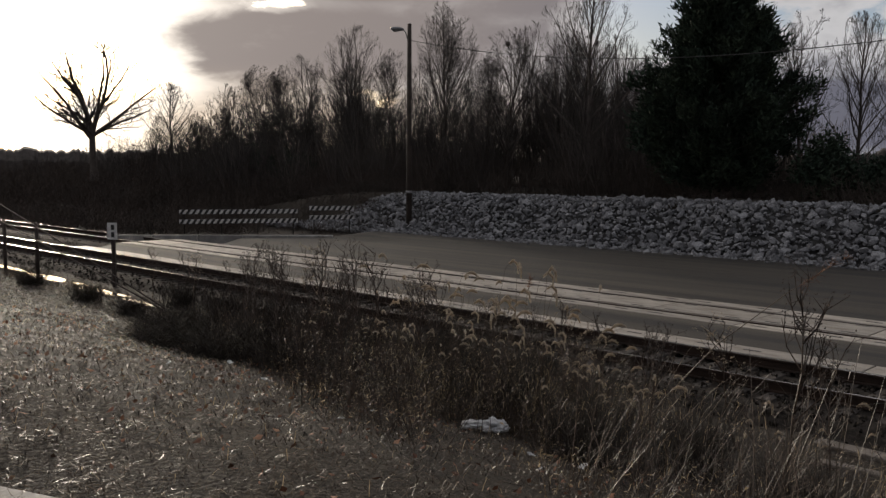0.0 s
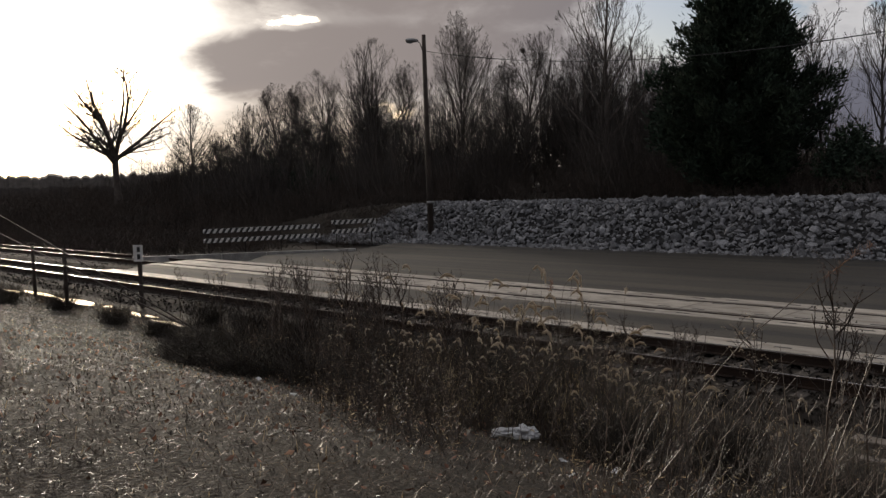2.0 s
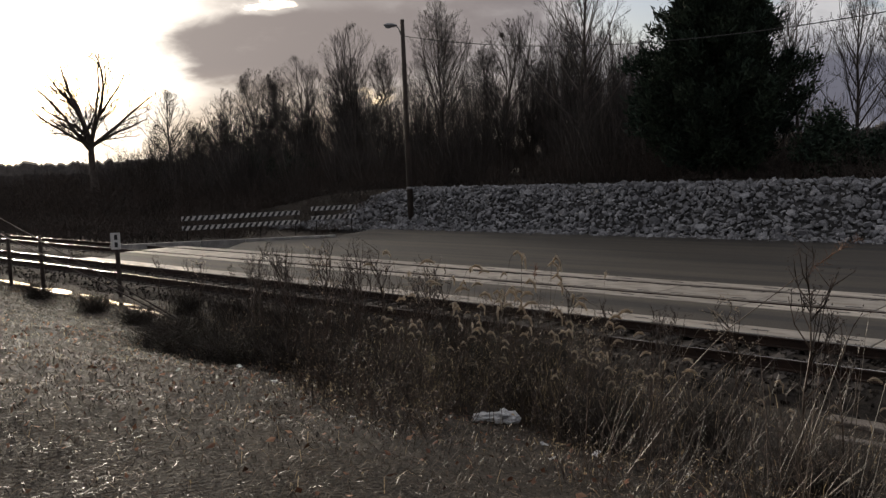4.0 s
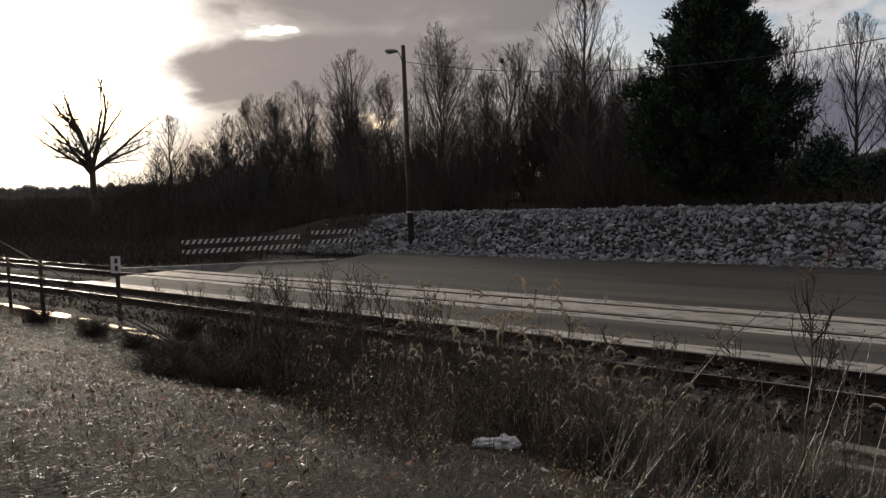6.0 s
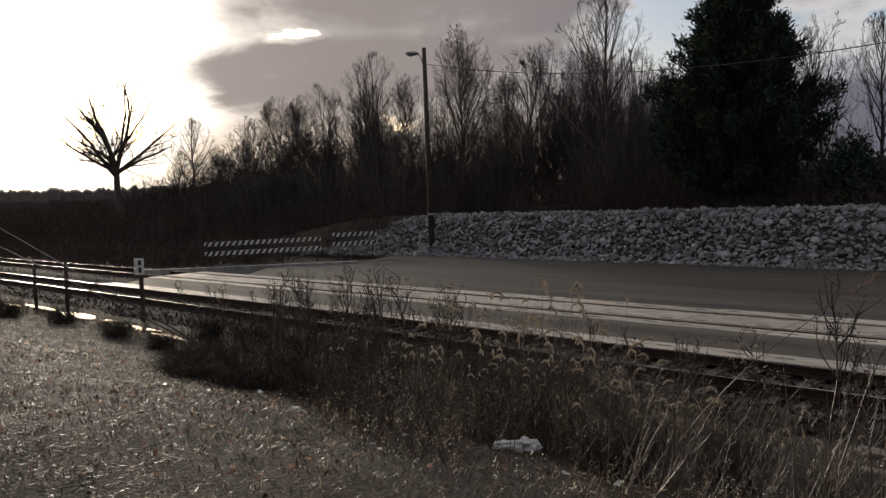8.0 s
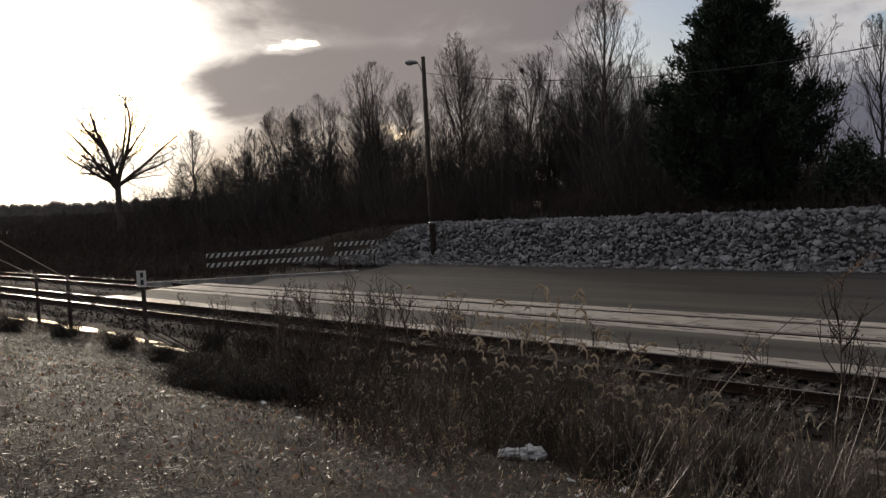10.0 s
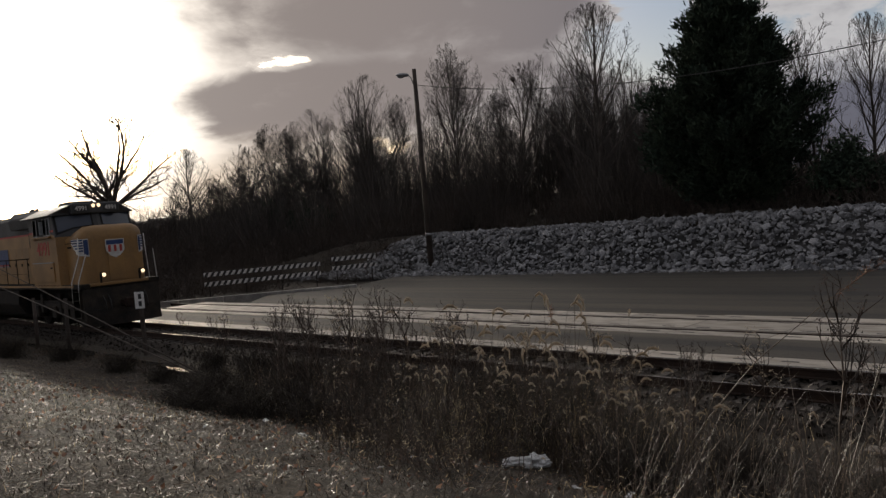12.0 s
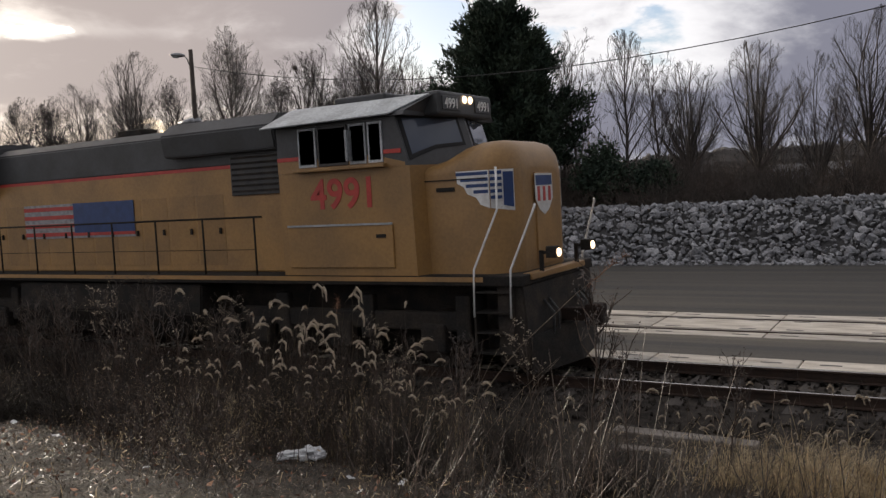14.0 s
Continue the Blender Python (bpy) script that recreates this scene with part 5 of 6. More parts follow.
    for xc in (-4.2, -16.9):
        tr = bmesh.new()
        for s in (-1, 1):
            box(tr, xc - 2.5, xc + 2.5, s * 1.0, s * 1.16, 0.72, 1.05, 0.04)
            for dx in (-2.0, 0, 2.0):
                box(tr, xc + dx - 0.25, xc + dx + 0.25, s * 1.0, s * 1.24, 0.35, 0.85, 0.05)
                box(tr, xc + dx + 0.45, xc + dx + 0.75, s * 1.02, s * 1.2, 0.55, 1.35, 0.04)
        part("bogie_frame", bm_mesh("bogie_frame", tr, M_UNDER), e, "black three-axle bogie frame")
        for dx in (-2.0, 0, 2.0):
            spin.append((part("wheelset", wm, e, "dark steel wheels on an axle", pose(xc + dx, 0, 0.535)), xc + dx))
    return e, spin


def prism_x(name, outline, x0, x1, material):
    bm = bmesh.new()
    a = [bm.verts.new((x0, y, z)) for y, z in outline]
    b = [bm.verts.new((x1, y, z)) for y, z in outline]
    n = len(outline)
    bm.faces.new(a)
    bm.faces.new(b)
    for i in range(n):
        bm.faces.new((a[i], a[(i + 1) % n], b[(i + 1) % n], b[i]))
    bmesh.ops.bevel(bm, geom=bm.edges[:], offset=0.03, segments=2, affect="EDGES")
    return bm_mesh(name, bm, material)


def lamp_mesh(r):
    bm = bmesh.new()
    bmesh.ops.create_uvsphere(bm, u_segments=16, v_segments=8, radius=r)
    for v in bm.verts:
        v.co.z *= 0.45
    return bm_mesh("lamp", bm, M_LAMP, True)


engine, wheelsets = build_engine()


# ---- verge plants ----
def blades(name, spots, material, label, category):
    """Bent blades joined into one mesh; spots: foot, heading, length, width, lean."""
    n = len(spots)
    a = np.array([(p[0], p[1], p[2], h, l, w, k) for p, h, l, w, k in spots])
    c, s = np.cos(a[:, 3]), np.sin(a[:, 3])
    foot = a[:, :3]
    L, W, K = a[:, 4:5], a[:, 5:6], a[:, 6:7]
    d = np.stack([c, s, np.zeros(n)], 1)
    side = np.stack([-s, c, np.zeros(n)], 1)
    up = np.array([0, 0, 1.0])
    mid = foot + d * L * 0.45 * np.sin(K * 0.6) + up * L * 0.5 * np.cos(K * 0.6)
    tip = mid + d * L * 0.55 * np.sin(np.minimum(K * 1.5, 2.2)) + up * L * 0.5 * np.cos(np.minimum(K * 1.5, 2.2))
    v = np.stack([foot - side * W, foot + side * W, mid + side * W * 0.8, mid - side * W * 0.8, tip], 1).reshape(-1, 3)
    me = bpy.data.meshes.new(name)
    f = []
    for i in range(n):
        b = i * 5
        f += [(b, b + 1, b + 2, b + 3), (b + 3, b + 2, b + 4)]
    me.from_pydata(v.tolist(), [], f)
    me.materials.append(material)
    return thing(name, label, category, kind="stuff", data=me)


def weedy(x, y):
    """How thick the tall dead weeds stand: a belt along the ditch, thinning to the west and near the path."""
    edge = 4.2 - 0.42 * min(0.0, x + 4)
    belt = smooth(edge - 0.8, edge + 1.3, y + 0.7 * noise.noise((x * 0.4, y * 0.4, 1))) * smooth(11.2, 10.2, y + 0.4 * noise.noise((x * 0.8, 0, 3)))
    west = smooth(-19.0, -12.5, x + 1.2 * noise.noise((y * 0.5, x * 0.3, 4)))
    gap = 1.0
    if 4.0 < math.hypot(x, y) < 9.9 and abs(math.atan2(-x, y) - math.atan2(6.55, 7.35)) < 0.065:
        gap = 0.04
    clump = max(0.0, 0.55 + 1.1 * noise.noise((x * 0.8, y * 1.1, 7)) + 0.5 * noise.noise((x * 2.1, y * 2.6, 8)))
    east = (1 - 0.85 * smooth(-7.0, -4.8, x) * smooth(7.6, 8.6, y)) * (1 - 0.78 * smooth(-7.2, -4.6, x))
    return gap * belt * east * (0.08 + 0.92 * west) * (0.06 + 1.2 * clump ** 1.5)


def build_turf():
    rnd = random.Random(61)
    spots = []
    while len(spots) < 46000:
        u = rnd.random()
        x = 3.5 - 33 * u ** 1.15
        y = 1.0 + 9.6 * rnd.random() ** 1.1
        if x < -3.2 * y - 2.5 or (y < 3.2 and x > -0.9 * y):
            continue
        d = math.hypot(x, y)
        L = rnd.uniform(0.05, 0.17)
        spots.append(((x, y, land(x, y) - 0.01), rnd.gauss(-0.5, 1.3), L, rnd.uniform(0.0016, 0.0032) * (1 + d * 0.05), rnd.uniform(1.0, 1.5)))
    blades("turf", spots, M_TURF, "short matted dead grass covering the verge", "grass")


build_turf()


def ribbons(name, spots, material, label, category):
    """Flat curled scraps lying about, joined into one mesh; spots: middle, heading, length, half width, roll, pitch."""
    a = np.array([(*p, h, l, w, r, k) for p, h, l, w, r, k in spots])
    n = len(a)
    c, s = np.cos(a[:, 3]), np.sin(a[:, 3])
    k = a[:, 7]
    d = np.stack([c * np.cos(k), s * np.cos(k), np.sin(k)], 1)
    side = np.stack([-s * np.cos(a[:, 6]), c * np.cos(a[:, 6]), np.sin(a[:, 6])], 1) * a[:, 5:6]
    L = a[:, 4:5]
    bow = np.stack([-s, c, np.full(n, 0.35)], 1) * L * 0.13 * np.sin(a[:, 3] * 7)[:, None]
    p0, p1, p2 = a[:, :3] - d * L / 2, a[:, :3] + bow, a[:, :3] + d * L / 2
    v = np.stack([p0 - side * 0.6, p0 + side * 0.6, p1 + side, p1 - side, p2 + side * 0.3, p2 - side * 0.3], 1).reshape(-1, 3)
    f = []
    for i in range(0, n * 6, 6):
        f += [(i, i + 1, i + 2, i + 3), (i + 3, i + 2, i + 4, i + 5)]
    me = bpy.data.meshes.new(name)
    me.from_pydata(v.tolist(), [], f)
    me.materials.append(material)
    return thing(name, label, category, kind="stuff", data=me)


def build_thatch():
    rnd = random.Random(73)
    spots = []
    while len(spots) < 60000:
        x = 3.0 - 30 * rnd.random() ** 1.25
        y = 1.0 + 9.2 * rnd.random() ** 1.15
        if x < -3.2 * y - 2.5 or (y < 3.2 and x > -0.9 * y):
            continue
        bare = noise.noise((x * 0.55, y * 0.8, 14)) + 0.6 * noise.noise((x * 1.7, y * 2.2, 15))
        if bare < -0.12 and rnd.random() < 0.8:
            continue
        dist = math.hypot(x, y)
        spots.append(((x, y, land(x, y) + 0.012 + abs(rnd.gauss(0, 0.03))), rnd.uniform(0, 6.283), rnd.uniform(0.03, 0.13), rnd.uniform(0.0008, 0.0019) * (1 + dist * 0.04), rnd.gauss(0, 0.6), rnd.gauss(0, 0.3)))
    ribbons("thatch", spots, M_THATCH, "matted wet dead grass lying flat on the verge", "grass")


build_thatch()


def build_tall_grass():
    rnd = random.Random(62)
    spots = []
    tries = 0
    while len(spots) < 11500 and tries < 400000:
        tries += 1
        x, y = rnd.uniform(-26, 4), rnd.uniform(4.2, 11.0)
        if rnd.random() > weedy(x, y):
            continue
        spots.append(((x, y, land(x, y) - 0.02), rnd.uniform(0, 6.28), rnd.uniform(0.12, 0.4) + 0.5 * rnd.random() ** 2 * min(1.0, weedy(x, y)), rnd.uniform(0.0018, 0.004), rnd.uniform(0.4, 1.7)))
    # rank grass standing in the wet ditch
    for _ in range(3600):
        x, y = rnd.uniform(-37, -14), rnd.gauss(9.75, 0.33)
        if noise.noise((x * 1.1, y * 1.4, 3)) < -0.08:
            continue
        spots.append(((x, y, land(x, y) - 0.02), rnd.uniform(0, 6.28), rnd.uniform(0.12, 0.42), rnd.uniform(0.003, 0.007), rnd.uniform(0.2, 1.3)))
    blades("tall_grass", spots, M_GRASS, "thick stand of dead tan grass in the ditch", "grass")


build_tall_grass()


def build_straw():
    """Sparse paler blades that curl over and catch the light."""
    rnd = random.Random(72)
    spots = []
    while len(spots) < 1700:
        x, y = rnd.uniform(-18, 3), rnd.uniform(4.2, 10.8)
        if rnd.random() > weedy(x, y):
            continue
        spots.append(((x, y, land(x, y) + rnd.uniform(0, 0.25)), rnd.gauss(0.6, 1.5), rnd.uniform(0.08, 0.32), rnd.uniform(0.0010, 0.0024), rnd.uniform(0.3, 1.7)))
    for _ in range(2000):
        x, y = 2.5 - 24 * rnd.random() ** 1.2, rnd.uniform(1.3, 8.5)
        spots.append(((x, y, land(x, y) + 0.03), rnd.uniform(0, 6.28), rnd.uniform(0.06, 0.22), rnd.uniform(0.0012, 0.0022), rnd.uniform(1.1, 1.7)))
    for cx, cy, k in ((-2.2, 9.3, 240), (-1.5, 9.6, 420), (-0.7, 9.4, 420), (0.2, 9.6, 320), (-1.0, 9.0, 320), (-0.2, 9.0, 260), (-7.2, 9.0, 200), (-8.4, 8.6, 200)):
        for _ in range(k):
            x, y = rnd.gauss(cx, 0.3), rnd.gauss(cy, 0.22)
            tall = 0.75 + 0.9 * noise.noise((x * 2.4, y * 2.4, 21))
            spots.append(((x, y, land(x, y) - 0.02), rnd.gauss(0.2, 1.4), rnd.uniform(0.3, 0.95) * max(0.3, tall), rnd.uniform(0.002, 0.0065), rnd.uniform(0.4, 1.5)))
    for _ in range(1300):
        x, y = rnd.gauss(-0.9, 0.75), rnd.uniform(8.7, 10.1)
        spots.append(((x, y, land(x, y) + rnd.uniform(0, 0.2)), rnd.gauss(0.3, 1.4), rnd.uniform(0.25, 0.7), rnd.uniform(0.0018, 0.0042), rnd.uniform(0.5, 1.4)))
    for _ in range(1500):
        x, y = rnd.gauss(-7.6, 1.7), rnd.uniform(7.8, 10.0)
        spots.append(((x, y, land(x, y) + rnd.uniform(0.1, 0.6)), rnd.gauss(0.6, 1.4), rnd.uniform(0.1, 0.4), rnd.uniform(0.0014, 0.0032), rnd.uniform(0.3, 1.5)))
    blades("straw", spots, M_STRAW, "pale curled straw blades among the weeds", "straw")


build_straw()


def build_flecks():
    """Crumpled dead leaves and seed husks that cling to the weeds."""
    for seed, count, material, label in ((81, 30000, M_WEED, "shrivelled brown leaves clinging to the weeds"), (82, 7000, M_STRAW, "pale husks and seed scraps in the weeds")):
        rnd = random.Random(seed)
        spots = []
        while len(spots) < count:
            x, y = rnd.uniform(-22, 4), rnd.uniform(4.4, 10.9)
            w = weedy(x, y)
            if rnd.random() > w:
                continue
            z = land(x, y) + rnd.random() ** 1.3 * (0.25 + 0.75 * min(1.0, w) * smooth(4.5, 8.5, y))
            spots.append(((x, y, z), rnd.uniform(0, 6.283), rnd.uniform(0.015, 0.06), rnd.uniform(0.002, 0.007), rnd.uniform(-1.2, 1.2), rnd.uniform(-1.0, 1.0)))
        ribbons("dry_leaves", spots, material, label, "dead leaves")


build_flecks()


def build_stems():
    rnd = random.Random(63)
    v, f = [], []
    n = 0
    while n < 3300:
        x, y = rnd.uniform(-24, 4), rnd.uniform(4.6, 11.0)
        if rnd.random() > weedy(x, y):
            continue
        n += 1
        h = rnd.uniform(0.3, 0.85) if rnd.random() < 0.72 else rnd.uniform(0.8, 1.4)
        p = Vector((x, y, land(x, y) - 0.03))
        q = p + Vector((rnd.gauss(0.04, 0.26), rnd.gauss(0, 0.22), h))
        m = p.lerp(q, 0.55) + Vector((rnd.gauss(0, 0.03), rnd.gauss(0, 0.03), 0))
        tube(v, f, [p, m, q], [0.0045, 0.0034, 0.0014], 3, cap=False)
        for _ in range(rnd.randint(2, 6)):
            a = m.lerp(q, rnd.uniform(-0.3, 0.9))
            b = a + Vector((rnd.gauss(0.02, 0.09), rnd.gauss(0, 0.09), rnd.uniform(0.03, 0.2)))
            tube(v, f, [a, b], [0.002, 0.001], 3, cap=False)
    thing("weed_stems", "tangle of thin dry brown weed stems", "weeds", kind="stuff", data=mesh("weed_stems", v, f, M_WEED))


build_stems()

swaying = []


def foxtail_form(seed):
    rnd = random.Random(seed)
    h = rnd.uniform(0.8, 1.3)
    lean = rnd.uniform(0.08, 0.22)
    stem = [Vector((0, 0, -0.05)), Vector((lean * 0.3, 0, h * 0.5)), Vector((lean, 0, h)), Vector((lean + 0.05, 0, h + 0.05))]
    arc = [Vector((lean + 0.05, 0, h + 0.05)), Vector((lean + 0.115, 0, h + 0.085)), Vector((lean + 0.185, 0, h + 0.085 - 0.02 * (seed % 3))), Vector((lean + 0.25 - 0.03 * (seed % 3), 0, h + 0.06 - 0.05 * (seed % 3)))]
    sm = tube_mesh("stalk", [(stem, [0.0032, 0.0028, 0.002, 0.0015])], M_GRASS, 4)
    v, f = [], []
    tube(v, f, arc, [0.009, 0.017, 0.016, 0.005], 6)
    for i in range(150):
        k = rnd.random() * 2.99
        c = arc[int(k)].lerp(arc[int(k) + 1], k % 1)
        d = Vector((rnd.gauss(0.5, 0.5), rnd.gauss(0, 0.8), rnd.gauss(0.1, 0.8))).normalized()
        w = d.orthogonal() * 0.0012
        b = len(v)
        v += [c - w, c + w, c + d * rnd.uniform(0.022, 0.042)]
        f.append((b, b + 1, b + 2))
    return sm, mesh("plume", v, f, M_PLUME)


def build_foxtails():
    rnd = random.Random(64)
    forms = [foxtail_form(k) for k in range(7)]
    n = 0
    while n < 205:
        if n < 60:
            # tall ones at the back of the ditch
            x, y, s = rnd.gauss(-8.2, 1.3), rnd.uniform(8.2, 10.0), rnd.uniform(1.0, 1.55)
        elif n < 130:
            x, y, s = rnd.gauss(-7.0, 1.9), rnd.uniform(6.9, 9.4), rnd.uniform(0.65, 1.05)
        elif n < 155:
            x, y, s = rnd.gauss(-3.6, 1.2), rnd.uniform(7.6, 9.4), rnd.uniform(0.6, 0.9)
        else:
            # a thick clump beside the ditch
            x, y, s = rnd.gauss(-1.3, 0.75), rnd.uniform(8.3, 9.7), rnd.uniform(0.5, 0.85)
        if n < 155 and weedy(x, y) < 0.10:
            continue
        n += 1
        t = thing("foxtail", "dry foxtail stalk with a pale drooping plume", "foxtail", Matrix.LocRotScale((x, y, land(x, y)), Euler((rnd.gauss(0, 0.06), rnd.gauss(0.08, 0.12), rnd.gauss(0.6, 0.75))), (s * 0.72, s * 0.72, s * 1.05)), "foxtail stalks in the ditch")
        a, b = forms[n % 7]
        part("stalk", a, t)
        part("plume", b, t, "pale fuzzy seed plume")


build_foxtails()


def weed_form(seed, h, limbs, spread):
    """A dry branched weed: main stem with ascending side branches and small seed tufts."""
    rnd = random.Random(seed)
    sv, sf, tv, tf = [], [], [], []
    pts = [Vector((0, 0, -0.05))]
    for i in range(5):
        pts.append(pts[-1] + Vector((rnd.gauss(0.01, 0.025), rnd.gauss(0, 0.025), h / 5)))
    tube(sv, sf, pts, [0.013, 0.012, 0.010, 0.008, 0.006, 0.003], 5)
    for i in range(limbs):
        u = 0.35 + 0.62 * (i + rnd.random()) / limbs
        k = u * 5
        a = pts[int(k)].lerp(pts[min(int(k) + 1, 5)], k % 1)
        g = rnd.uniform(0, 6.28)
        l = spread * rnd.uniform(0.5, 1.0) * (1.25 - u)
        m = a + Vector((math.cos(g) * l * 0.45, math.sin(g) * l * 0.45, l * 0.6))
        b = m + Vector((math.cos(g) * l * 0.2, math.sin(g) * l * 0.2, l * 0.7))
        tube(sv, sf, [a, m, b], [0.0065, 0.005, 0.0025], 3, cap=False)
        for j in range(3):
            c = m.lerp(b, rnd.random())
            d = c + Vector((rnd.gauss(0, 0.07), rnd.gauss(0, 0.07), rnd.uniform(0.04, 0.15)))
            tube(sv, sf, [c, d], [0.0038, 0.002], 3, cap=False)
            for _ in range(5):
                o = d + Vector((rnd.gauss(0, 0.015), rnd.gauss(0, 0.015), rnd.gauss(0, 0.02)))
                r = rnd.uniform(0.004, 0.009)
                q = len(tv)
                tv += [o + Vector((r, 0, 0)), o + Vector((-r, r, 0)), o + Vector((-r, -r, 0)), o + Vector((0, 0, r * 2))]
                tf += [(q, q + 1, q + 3), (q + 1, q + 2, q + 3), (q + 2, q, q + 3), (q, q + 2, q + 1)]
    return mesh("stem", sv, sf, M_WEED), mesh("seed_head", tv, tf, M_PLUME if seed % 2 else M_WEED)


def build_weeds():
    rnd = random.Random(65)
    forms = [weed_form(k, 1.5, 17, 0.6) for k in (1, 2, 4, 6)]
    for x, y, s in ((-3.65, 8.9, 1.5), (-15.0, 10.2, 1.12), (-14.2, 10.4, 0.9), (-12.2, 10.2, 1.15), (-12.7, 10.4, 0.85), (-10.6, 10.3, 1.0), (-9.7, 10.5, 0.8), (-17.6, 10.3, 0.7), (-7.6, 10.3, 0.95), (-5.9, 10.0, 0.9), (-4.6, 9.9, 1.0), (-8.6, 9.9, 0.8), (-3.1, 8.9, 1.0), (-19.5, 10.2, 0.6), (-6.6, 9.2, 0.8), (-2.2, 9.4, 0.9), (-19.8, 10.6, 0.85), (-18.6, 10.2, 0.95), (-17.2, 10.6, 0.9), (-16.2, 10.4, 1.0), (-13.4, 10.6, 0.95), (-11.4, 10.6, 0.9), (-10.1, 10.2, 1.05), (-8.9, 10.5, 0.9), (-8.0, 10.1, 0.85), (-7.0, 10.5, 0.85), (-15.6, 9.8, 0.8), (-21.2, 10.4, 0.9), (-15.2, 9.5, 1.2), (-14.6, 9.2, 1.1), (-14.0, 9.7, 1.3), (-13.3, 9.4, 1.25), (-12.6, 9.6, 1.35), (-12.0, 9.3, 1.3), (-11.5, 9.7, 1.35), (-10.9, 9.4, 1.3), (-10.4, 9.7, 1.2), (-9.8, 9.4, 1.1), (-13.0, 8.8, 1.0), (-11.2, 8.8, 1.05), (-6.4, 9.0, 0.9), (-5.4, 8.8, 0.95)):
        a, b = forms[rnd.randrange(4)]
        m = Matrix.LocRotScale((x, y, land(x, y)), Euler((rnd.gauss(0, 0.07), rnd.gauss(0.06, 0.07), rnd.uniform(0, 6))), (s, s, s))
        t = thing("branched_weed", "tall dry branched brown weed in the ditch", "weed", m, "branched weeds along the ditch")
        part("stem", a, t)
        tagged(part("seed_head", b, t, "small dry seed clusters"), kind="stuff")


build_weeds()


def build_canes():
    """Long leaning canes near the camera on the right, and two far leaning ones on the left."""
    rnd = random.Random(66)
    for x, y, dx, dy, h, r, tip in ((-5.1, 8.05, 2.06, 0.35, 2.37, 0.010, True), (-4.31, 7.1, 1.03, 0.35, 1.4, 0.004, False), (-4.27, 7.55, 0.79, 0.35, 1.36, 0.004, False), (-4.01, 8.25, 0.78, 0.35, 0.9, 0.004, False), (-6.33, 8.69, 0.88, 0.35, 1.2, 0.0045, False), (-5.6, 9.5, 0.6, 0.1, 1.3, 0.006, False), (-4.6, 9.0, 0.5, 0.0, 1.1, 0.006, False), (-8.35, 10.2, 0.12, 0.0, 1.75, 0.008, True), (-5.0, 8.0, 0.3, 0.2, 1.1, 0.005, False), (-3.2, 7.7, 0.6, 0.2, 1.0, 0.005, False)):
        z = land(x, y)
        t = thing("leaning_cane", "long thin leaning dry weed cane", "cane", pose(x, y, z), "leaning canes on the verge")
        pts = [Vector((0, 0, -0.05))]
        for i in range(1, 8):
            u = i / 7
            pts.append(Vector((dx * u ** 1.2, dy * u ** 1.2, h * (1.25 * u - 0.25 * u * u))) + Vector((rnd.gauss(0, 0.012), rnd.gauss(0, 0.012), 0)))
        runs = [(pts, [r * (1 - 0.75 * i / 7) for i in range(8)])]
        part("stem", tube_mesh("stem", runs, M_CANE, 5), t)
        if tip:
            v, f = [], []
            for i in range(70):
                c = pts[-1] + (pts[-1] - pts[-2]) * rnd.uniform(-0.7, 0.5)
                d = Vector((rnd.gauss(0.3, 0.6), rnd.gauss(0, 0.6), rnd.gauss(0.35, 0.6))).normalized()
                tube(v, f, [c, c + d * rnd.uniform(0.04, 0.13)], [0.0025, 0.0008], 3, cap=False)
            part("seed_head", mesh("seed_head", v, f, M_LEAF), t, "reddish dry seed head")
        swaying.append((t, (x, y, z), rnd.uniform(0, 6)))
    for k, (p, q) in enumerate((((-17.0, 9.3, -0.3), (-35.0, 9.3, 2.35)), ((-18.0, 9.6, -0.32), (-33.5, 9.6, 2.65)))):
        t = thing("fallen_branch", "long bare brown branch leaning over the ditch", "branch", group="leaning branches")
        p, q = Vector(p), Vector(q)
        runs = [([p, p.lerp(q, 0.4) + Vector((0, 0, 0.03)), q], [0.022, 0.019, 0.014])]
        part("limb", tube_mesh("limb", runs, M_BARK, 7), t)


build_canes()


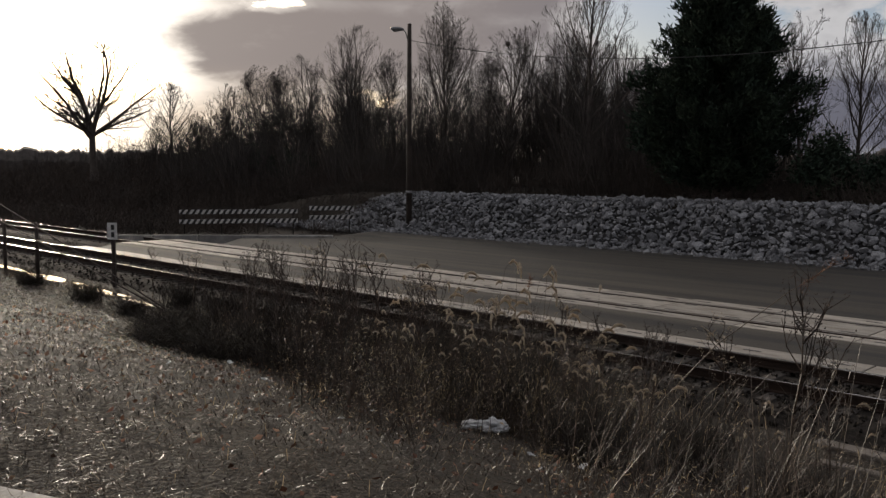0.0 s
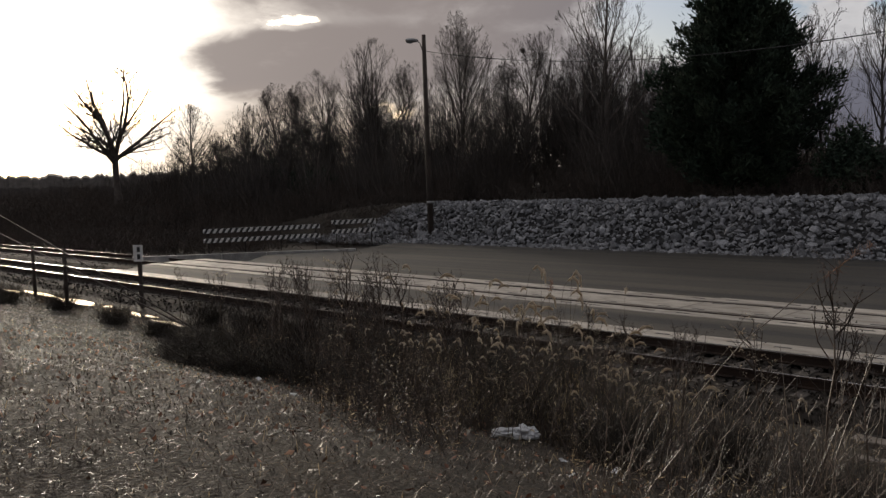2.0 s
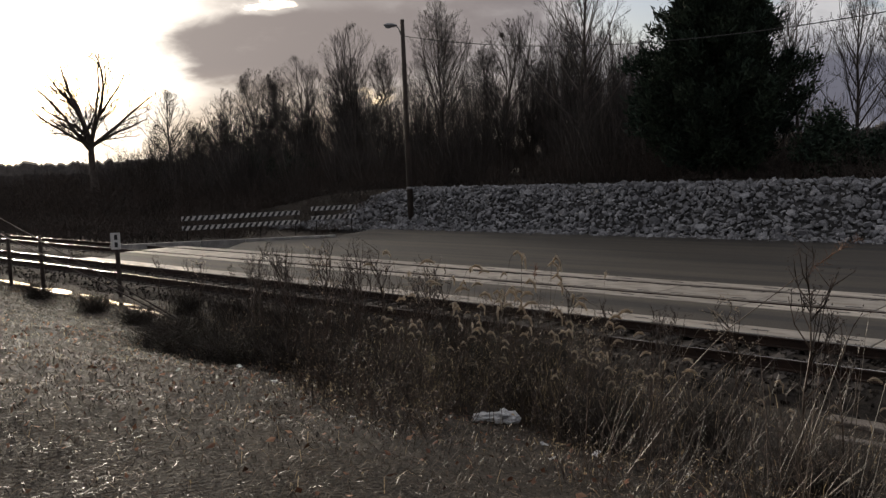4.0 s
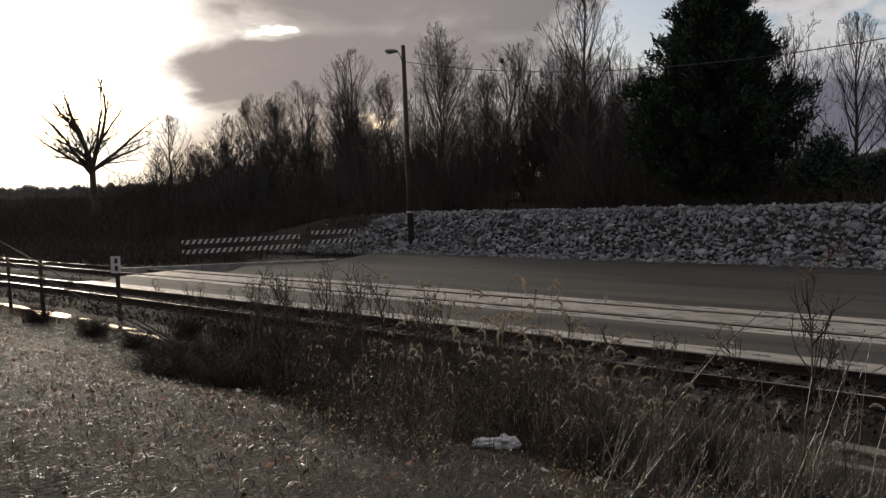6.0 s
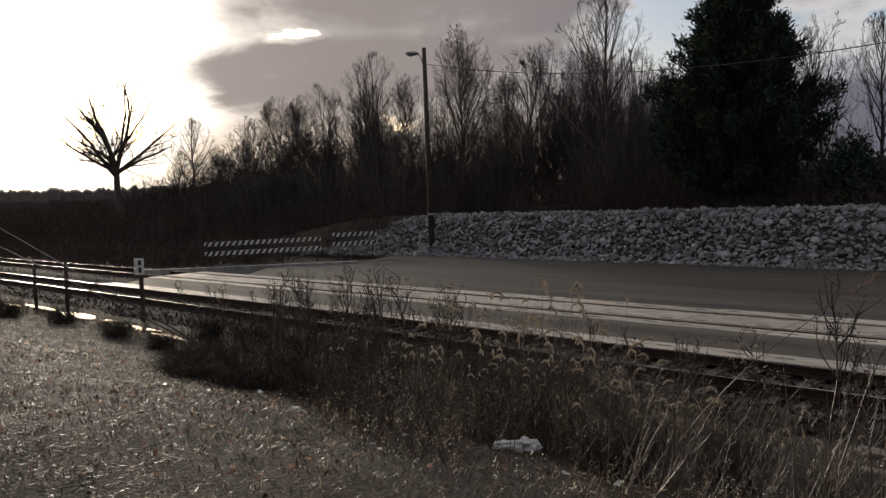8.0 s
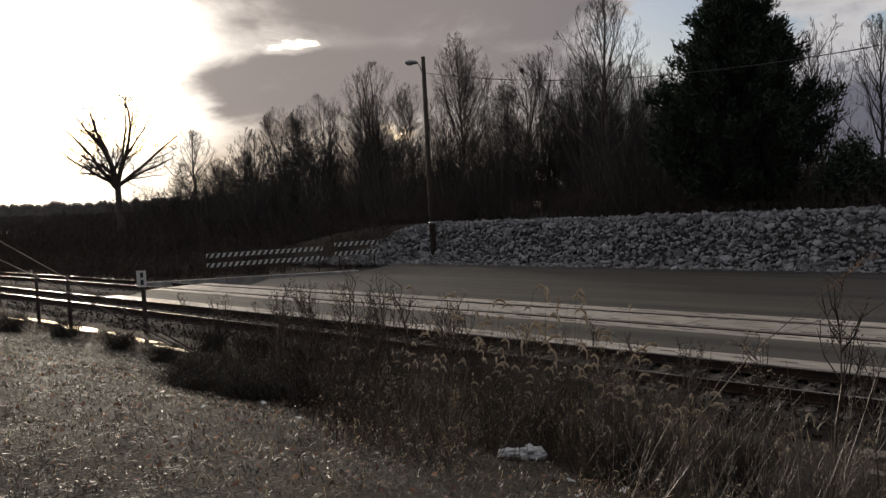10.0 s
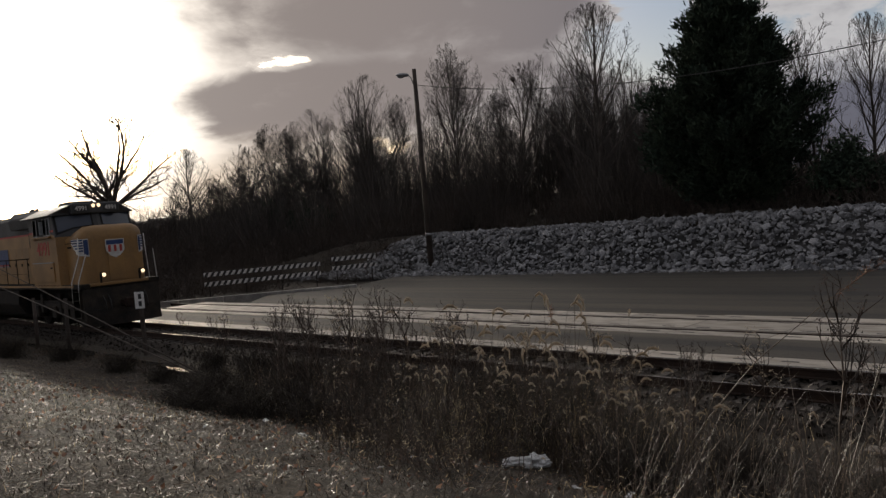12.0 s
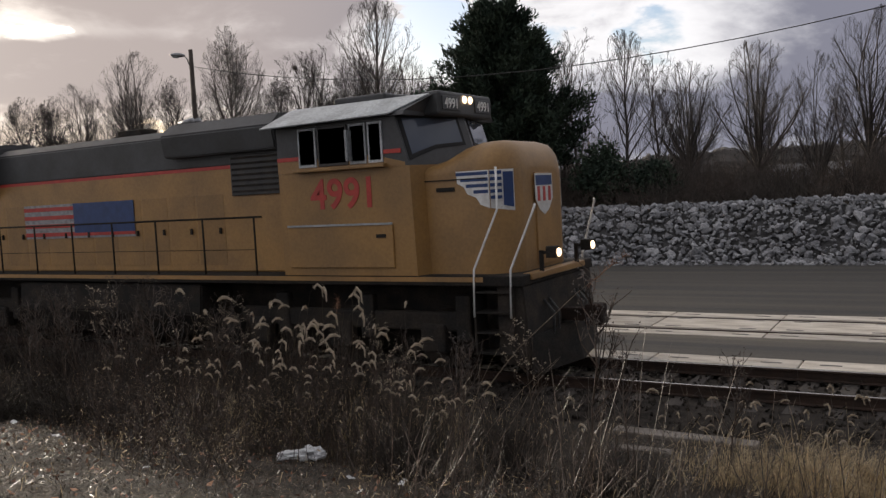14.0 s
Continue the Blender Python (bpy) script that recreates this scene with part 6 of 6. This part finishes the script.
def build_shrubs():
    rnd = random.Random(67)
    for x, y, h, w in ((-15.2, 8.6, 0.5, 0.9), (-16.8, 8.9, 0.5, 1.0), (-13.8, 8.9, 0.6, 0.8), (-26.5, 9.2, 0.7, 1.2), (-29.0, 8.4, 0.8, 1.3), (-32.5, 8.0, 0.9, 1.4), (-22.0, 9.0, 0.5, 1.0), (-19.0, 8.8, 0.45, 0.9), (-35.5, 9.3, 1.2, 1.5), (-38, 9, 1.3, 1.6), (-12.6, 8.2, 0.7, 0.9), (-11.2, 9.2, 0.9, 1.0), (-10.0, 8.0, 0.8, 0.9), (-8.4, 8.9, 0.95, 1.0), (-9.2, 7.2, 0.7, 0.8), (-7.3, 8.6, 0.9, 0.9), (-6.0, 8.8, 0.9, 0.9), (-5.0, 7.2, 0.8, 0.9), (-4.4, 8.4, 0.8, 0.8), (-13.2, 9.9, 1.0, 1.1), (-15.0, 10.0, 0.9, 1.1), (-17.2, 10.2, 0.9, 1.2), (-19.4, 10.3, 0.8, 1.2), (-2.6, 7.0, 0.6, 0.8), (-9.9, 10.2, 1.0, 1.1), (-7.9, 10.2, 0.9, 1.0), (-12.8, 6.2, 0.4, 1.3), (-13.6, 7.0, 0.5, 1.5), (-11.9, 6.8, 0.5, 1.2), (-14.8, 7.7, 0.5, 1.5), (-12.5, 7.6, 0.6, 1.4), (-10.8, 7.4, 0.6, 1.2), (-16.0, 8.1, 0.5, 1.4)):
        v, f = [], []
        for _ in range(330):
            a = rnd.uniform(0, 6.28)
            r = rnd.random() ** 0.5 * w * 0.6
            p = Vector((rnd.gauss(0, w * 0.25), rnd.gauss(0, w * 0.2), -0.05))
            q = Vector((math.cos(a) * r * 1.2, math.sin(a) * r, h * rnd.uniform(0.4, 1.1)))
            m = p.lerp(q, 0.5) + Vector((rnd.gauss(0, 0.05), rnd.gauss(0, 0.05), 0.05))
            tube(v, f, [p, m, q], [0.004, 0.003, 0.0012], 3, cap=False)
        t = thing("low_shrub", "low dark tangled leafless shrub", "shrub", pose(x, y, land(x, y)), "low shrubs along the ditch")
        part("branchwork", mesh("branchwork", v, f, M_SHRUB), t)


build_shrubs()


# ---- litter ----
def build_litter():
    rnd = random.Random(71)
    x, y = -6.55, 7.35
    bag = thing("plastic_bag", "crumpled white plastic bag lying in the grass", "plastic bag", Matrix.LocRotScale((x, y, land(x, y) + 0.08), Euler((0, 0, 0.75)), (0.72, 0.72, 1.0)))
    for nm, c, s, sd in (("bag_body", (0.17, -0.02, 0.02), (0.16, 0.13, 0.085), 1), ("bag_flap", (-0.17, 0.06, 0.02), (0.20, 0.09, 0.05), 2)):
        bm = bmesh.new()
        bmesh.ops.create_icosphere(bm, subdivisions=4, radius=1.0)
        for v in bm.verts:
            k = 1 + 0.6 * noise.noise(v.co * 1.9 + Vector((sd * 7, 0, 0))) + 0.4 * abs(noise.noise(v.co * 3.7 + Vector((sd, 0, 0))))
            v.co = Vector((v.co.x * s[0], v.co.y * s[1], max(-0.5, v.co.z) * s[2])) * k + Vector(c)
        part(nm, bm_mesh(nm, bm, M_BAG, False), bag)
    for px, py, s in ((-9.3, 6.1, 0.06), (-11.0, 6.6, 0.05), (-6.2, 4.9, 0.035), (-5.0, 6.3, 0.04), (-4.6, 6.6, 0.05), (-9.0, 4.6, 0.03), (-8.3, 6.3, 0.03), (-6.9, 5.9, 0.03), (-4.2, 5.4, 0.03)):
        bm = bmesh.new()
        bmesh.ops.create_grid(bm, x_segments=5, y_segments=4, size=1.0)
        for v in bm.verts:
            v.co = Vector((v.co.x * s, v.co.y * s * 0.6, 0.4 * s * noise.noise(v.co * 1.7 + Vector((px, py, 0)))))
        bmesh.ops.solidify(bm, geom=bm.faces[:], thickness=0.003)
        thing("paper_scrap", "small crumpled white scrap of litter on the ground", "litter", pose(px, py, land(px, py) + 0.05, rnd.uniform(-20, 20), rnd.uniform(-20, 20), rnd.uniform(0, 360)), "litter scraps", data=bm_mesh("paper_scrap", bm, M_BAG))
    v, f = [], []
    for _ in range(1500):
        px, py = rnd.uniform(-17, 1), rnd.uniform(1.5, 8.0)
        s = rnd.uniform(0.015, 0.04)
        c = Vector((px, py, land(px, py) + rnd.uniform(0.02, 0.08)))
        r = Euler((rnd.gauss(0, 0.6), rnd.gauss(0, 0.6), rnd.uniform(0, 6))).to_matrix()
        b = len(v)
        v += [c + r @ Vector(q) * s for q in ((-1, 0, 0.1), (-0.2, 0.6, 0), (1, 0, 0.2), (-0.2, -0.6, 0))]
        f.append((b, b + 1, b + 2, b + 3))
    thing("fallen_leaves", "scattered dry reddish-brown fallen leaves", "leaves", kind="stuff", data=mesh("fallen_leaves", v, f, M_LEAF))
    t = thing("old_sleeper", "pale weathered timber lying beside the track", "timber", pose(-2.9, 10.85, -0.32, 2, 0, -2))
    part("timber", box_mesh("timber", (-1.1, 0.8, -0.12, 0.12, -0.06, 0.07), M_TIMBER, 0.02), t)
    t = thing("old_sleeper", "short broken pale timber in the ballast weeds", "timber", pose(-3.3, 10.2, -0.3, 3, 1, 3))
    part("timber", box_mesh("timber", (-0.4, 0.3, -0.08, 0.08, -0.08, 0.03), M_TIMBER, 0.02), t)
    t = thing("concrete_edge", "pale concrete edging flush with the verge", "kerb", pose(-4.67, 1.44, 1.40, 0, 0, 22), kind="structure", data=box_mesh("concrete_edge", (-0.9, 0.9, -0.3, 0.0, -0.1, 0.06), M_KERB, 0.02))


build_litter()


# ---- movement ----
SPEED = 12.95


def motions():
    def at(t):
        return -5.45 - SPEED * (14.0 - t)
    walk(engine, [(t, pose(at(t), R1, 0.0)) for t in (0.0, 3.5, 7.0, 10.5, 12.0, 13.0, 14.0)])
    for w, x in wheelsets:
        rows = []
        for k in range(0, 421):
            t = k / 30
            rows.append((t, pose(x, 0, 0.535, 0, math.degrees(at(t) / 0.532) % 360, 0)))
        walk(w, rows)
    # canes nod in the wind
    for t, (x, y, z), ph in swaying:
        walk(t, [(k * 0.5, pose(x, y, z, 1.6 * math.sin(k * 1.3 + ph), 2.2 * math.sin(k * 0.9 + ph * 2), 0)) for k in range(29)])


motions()
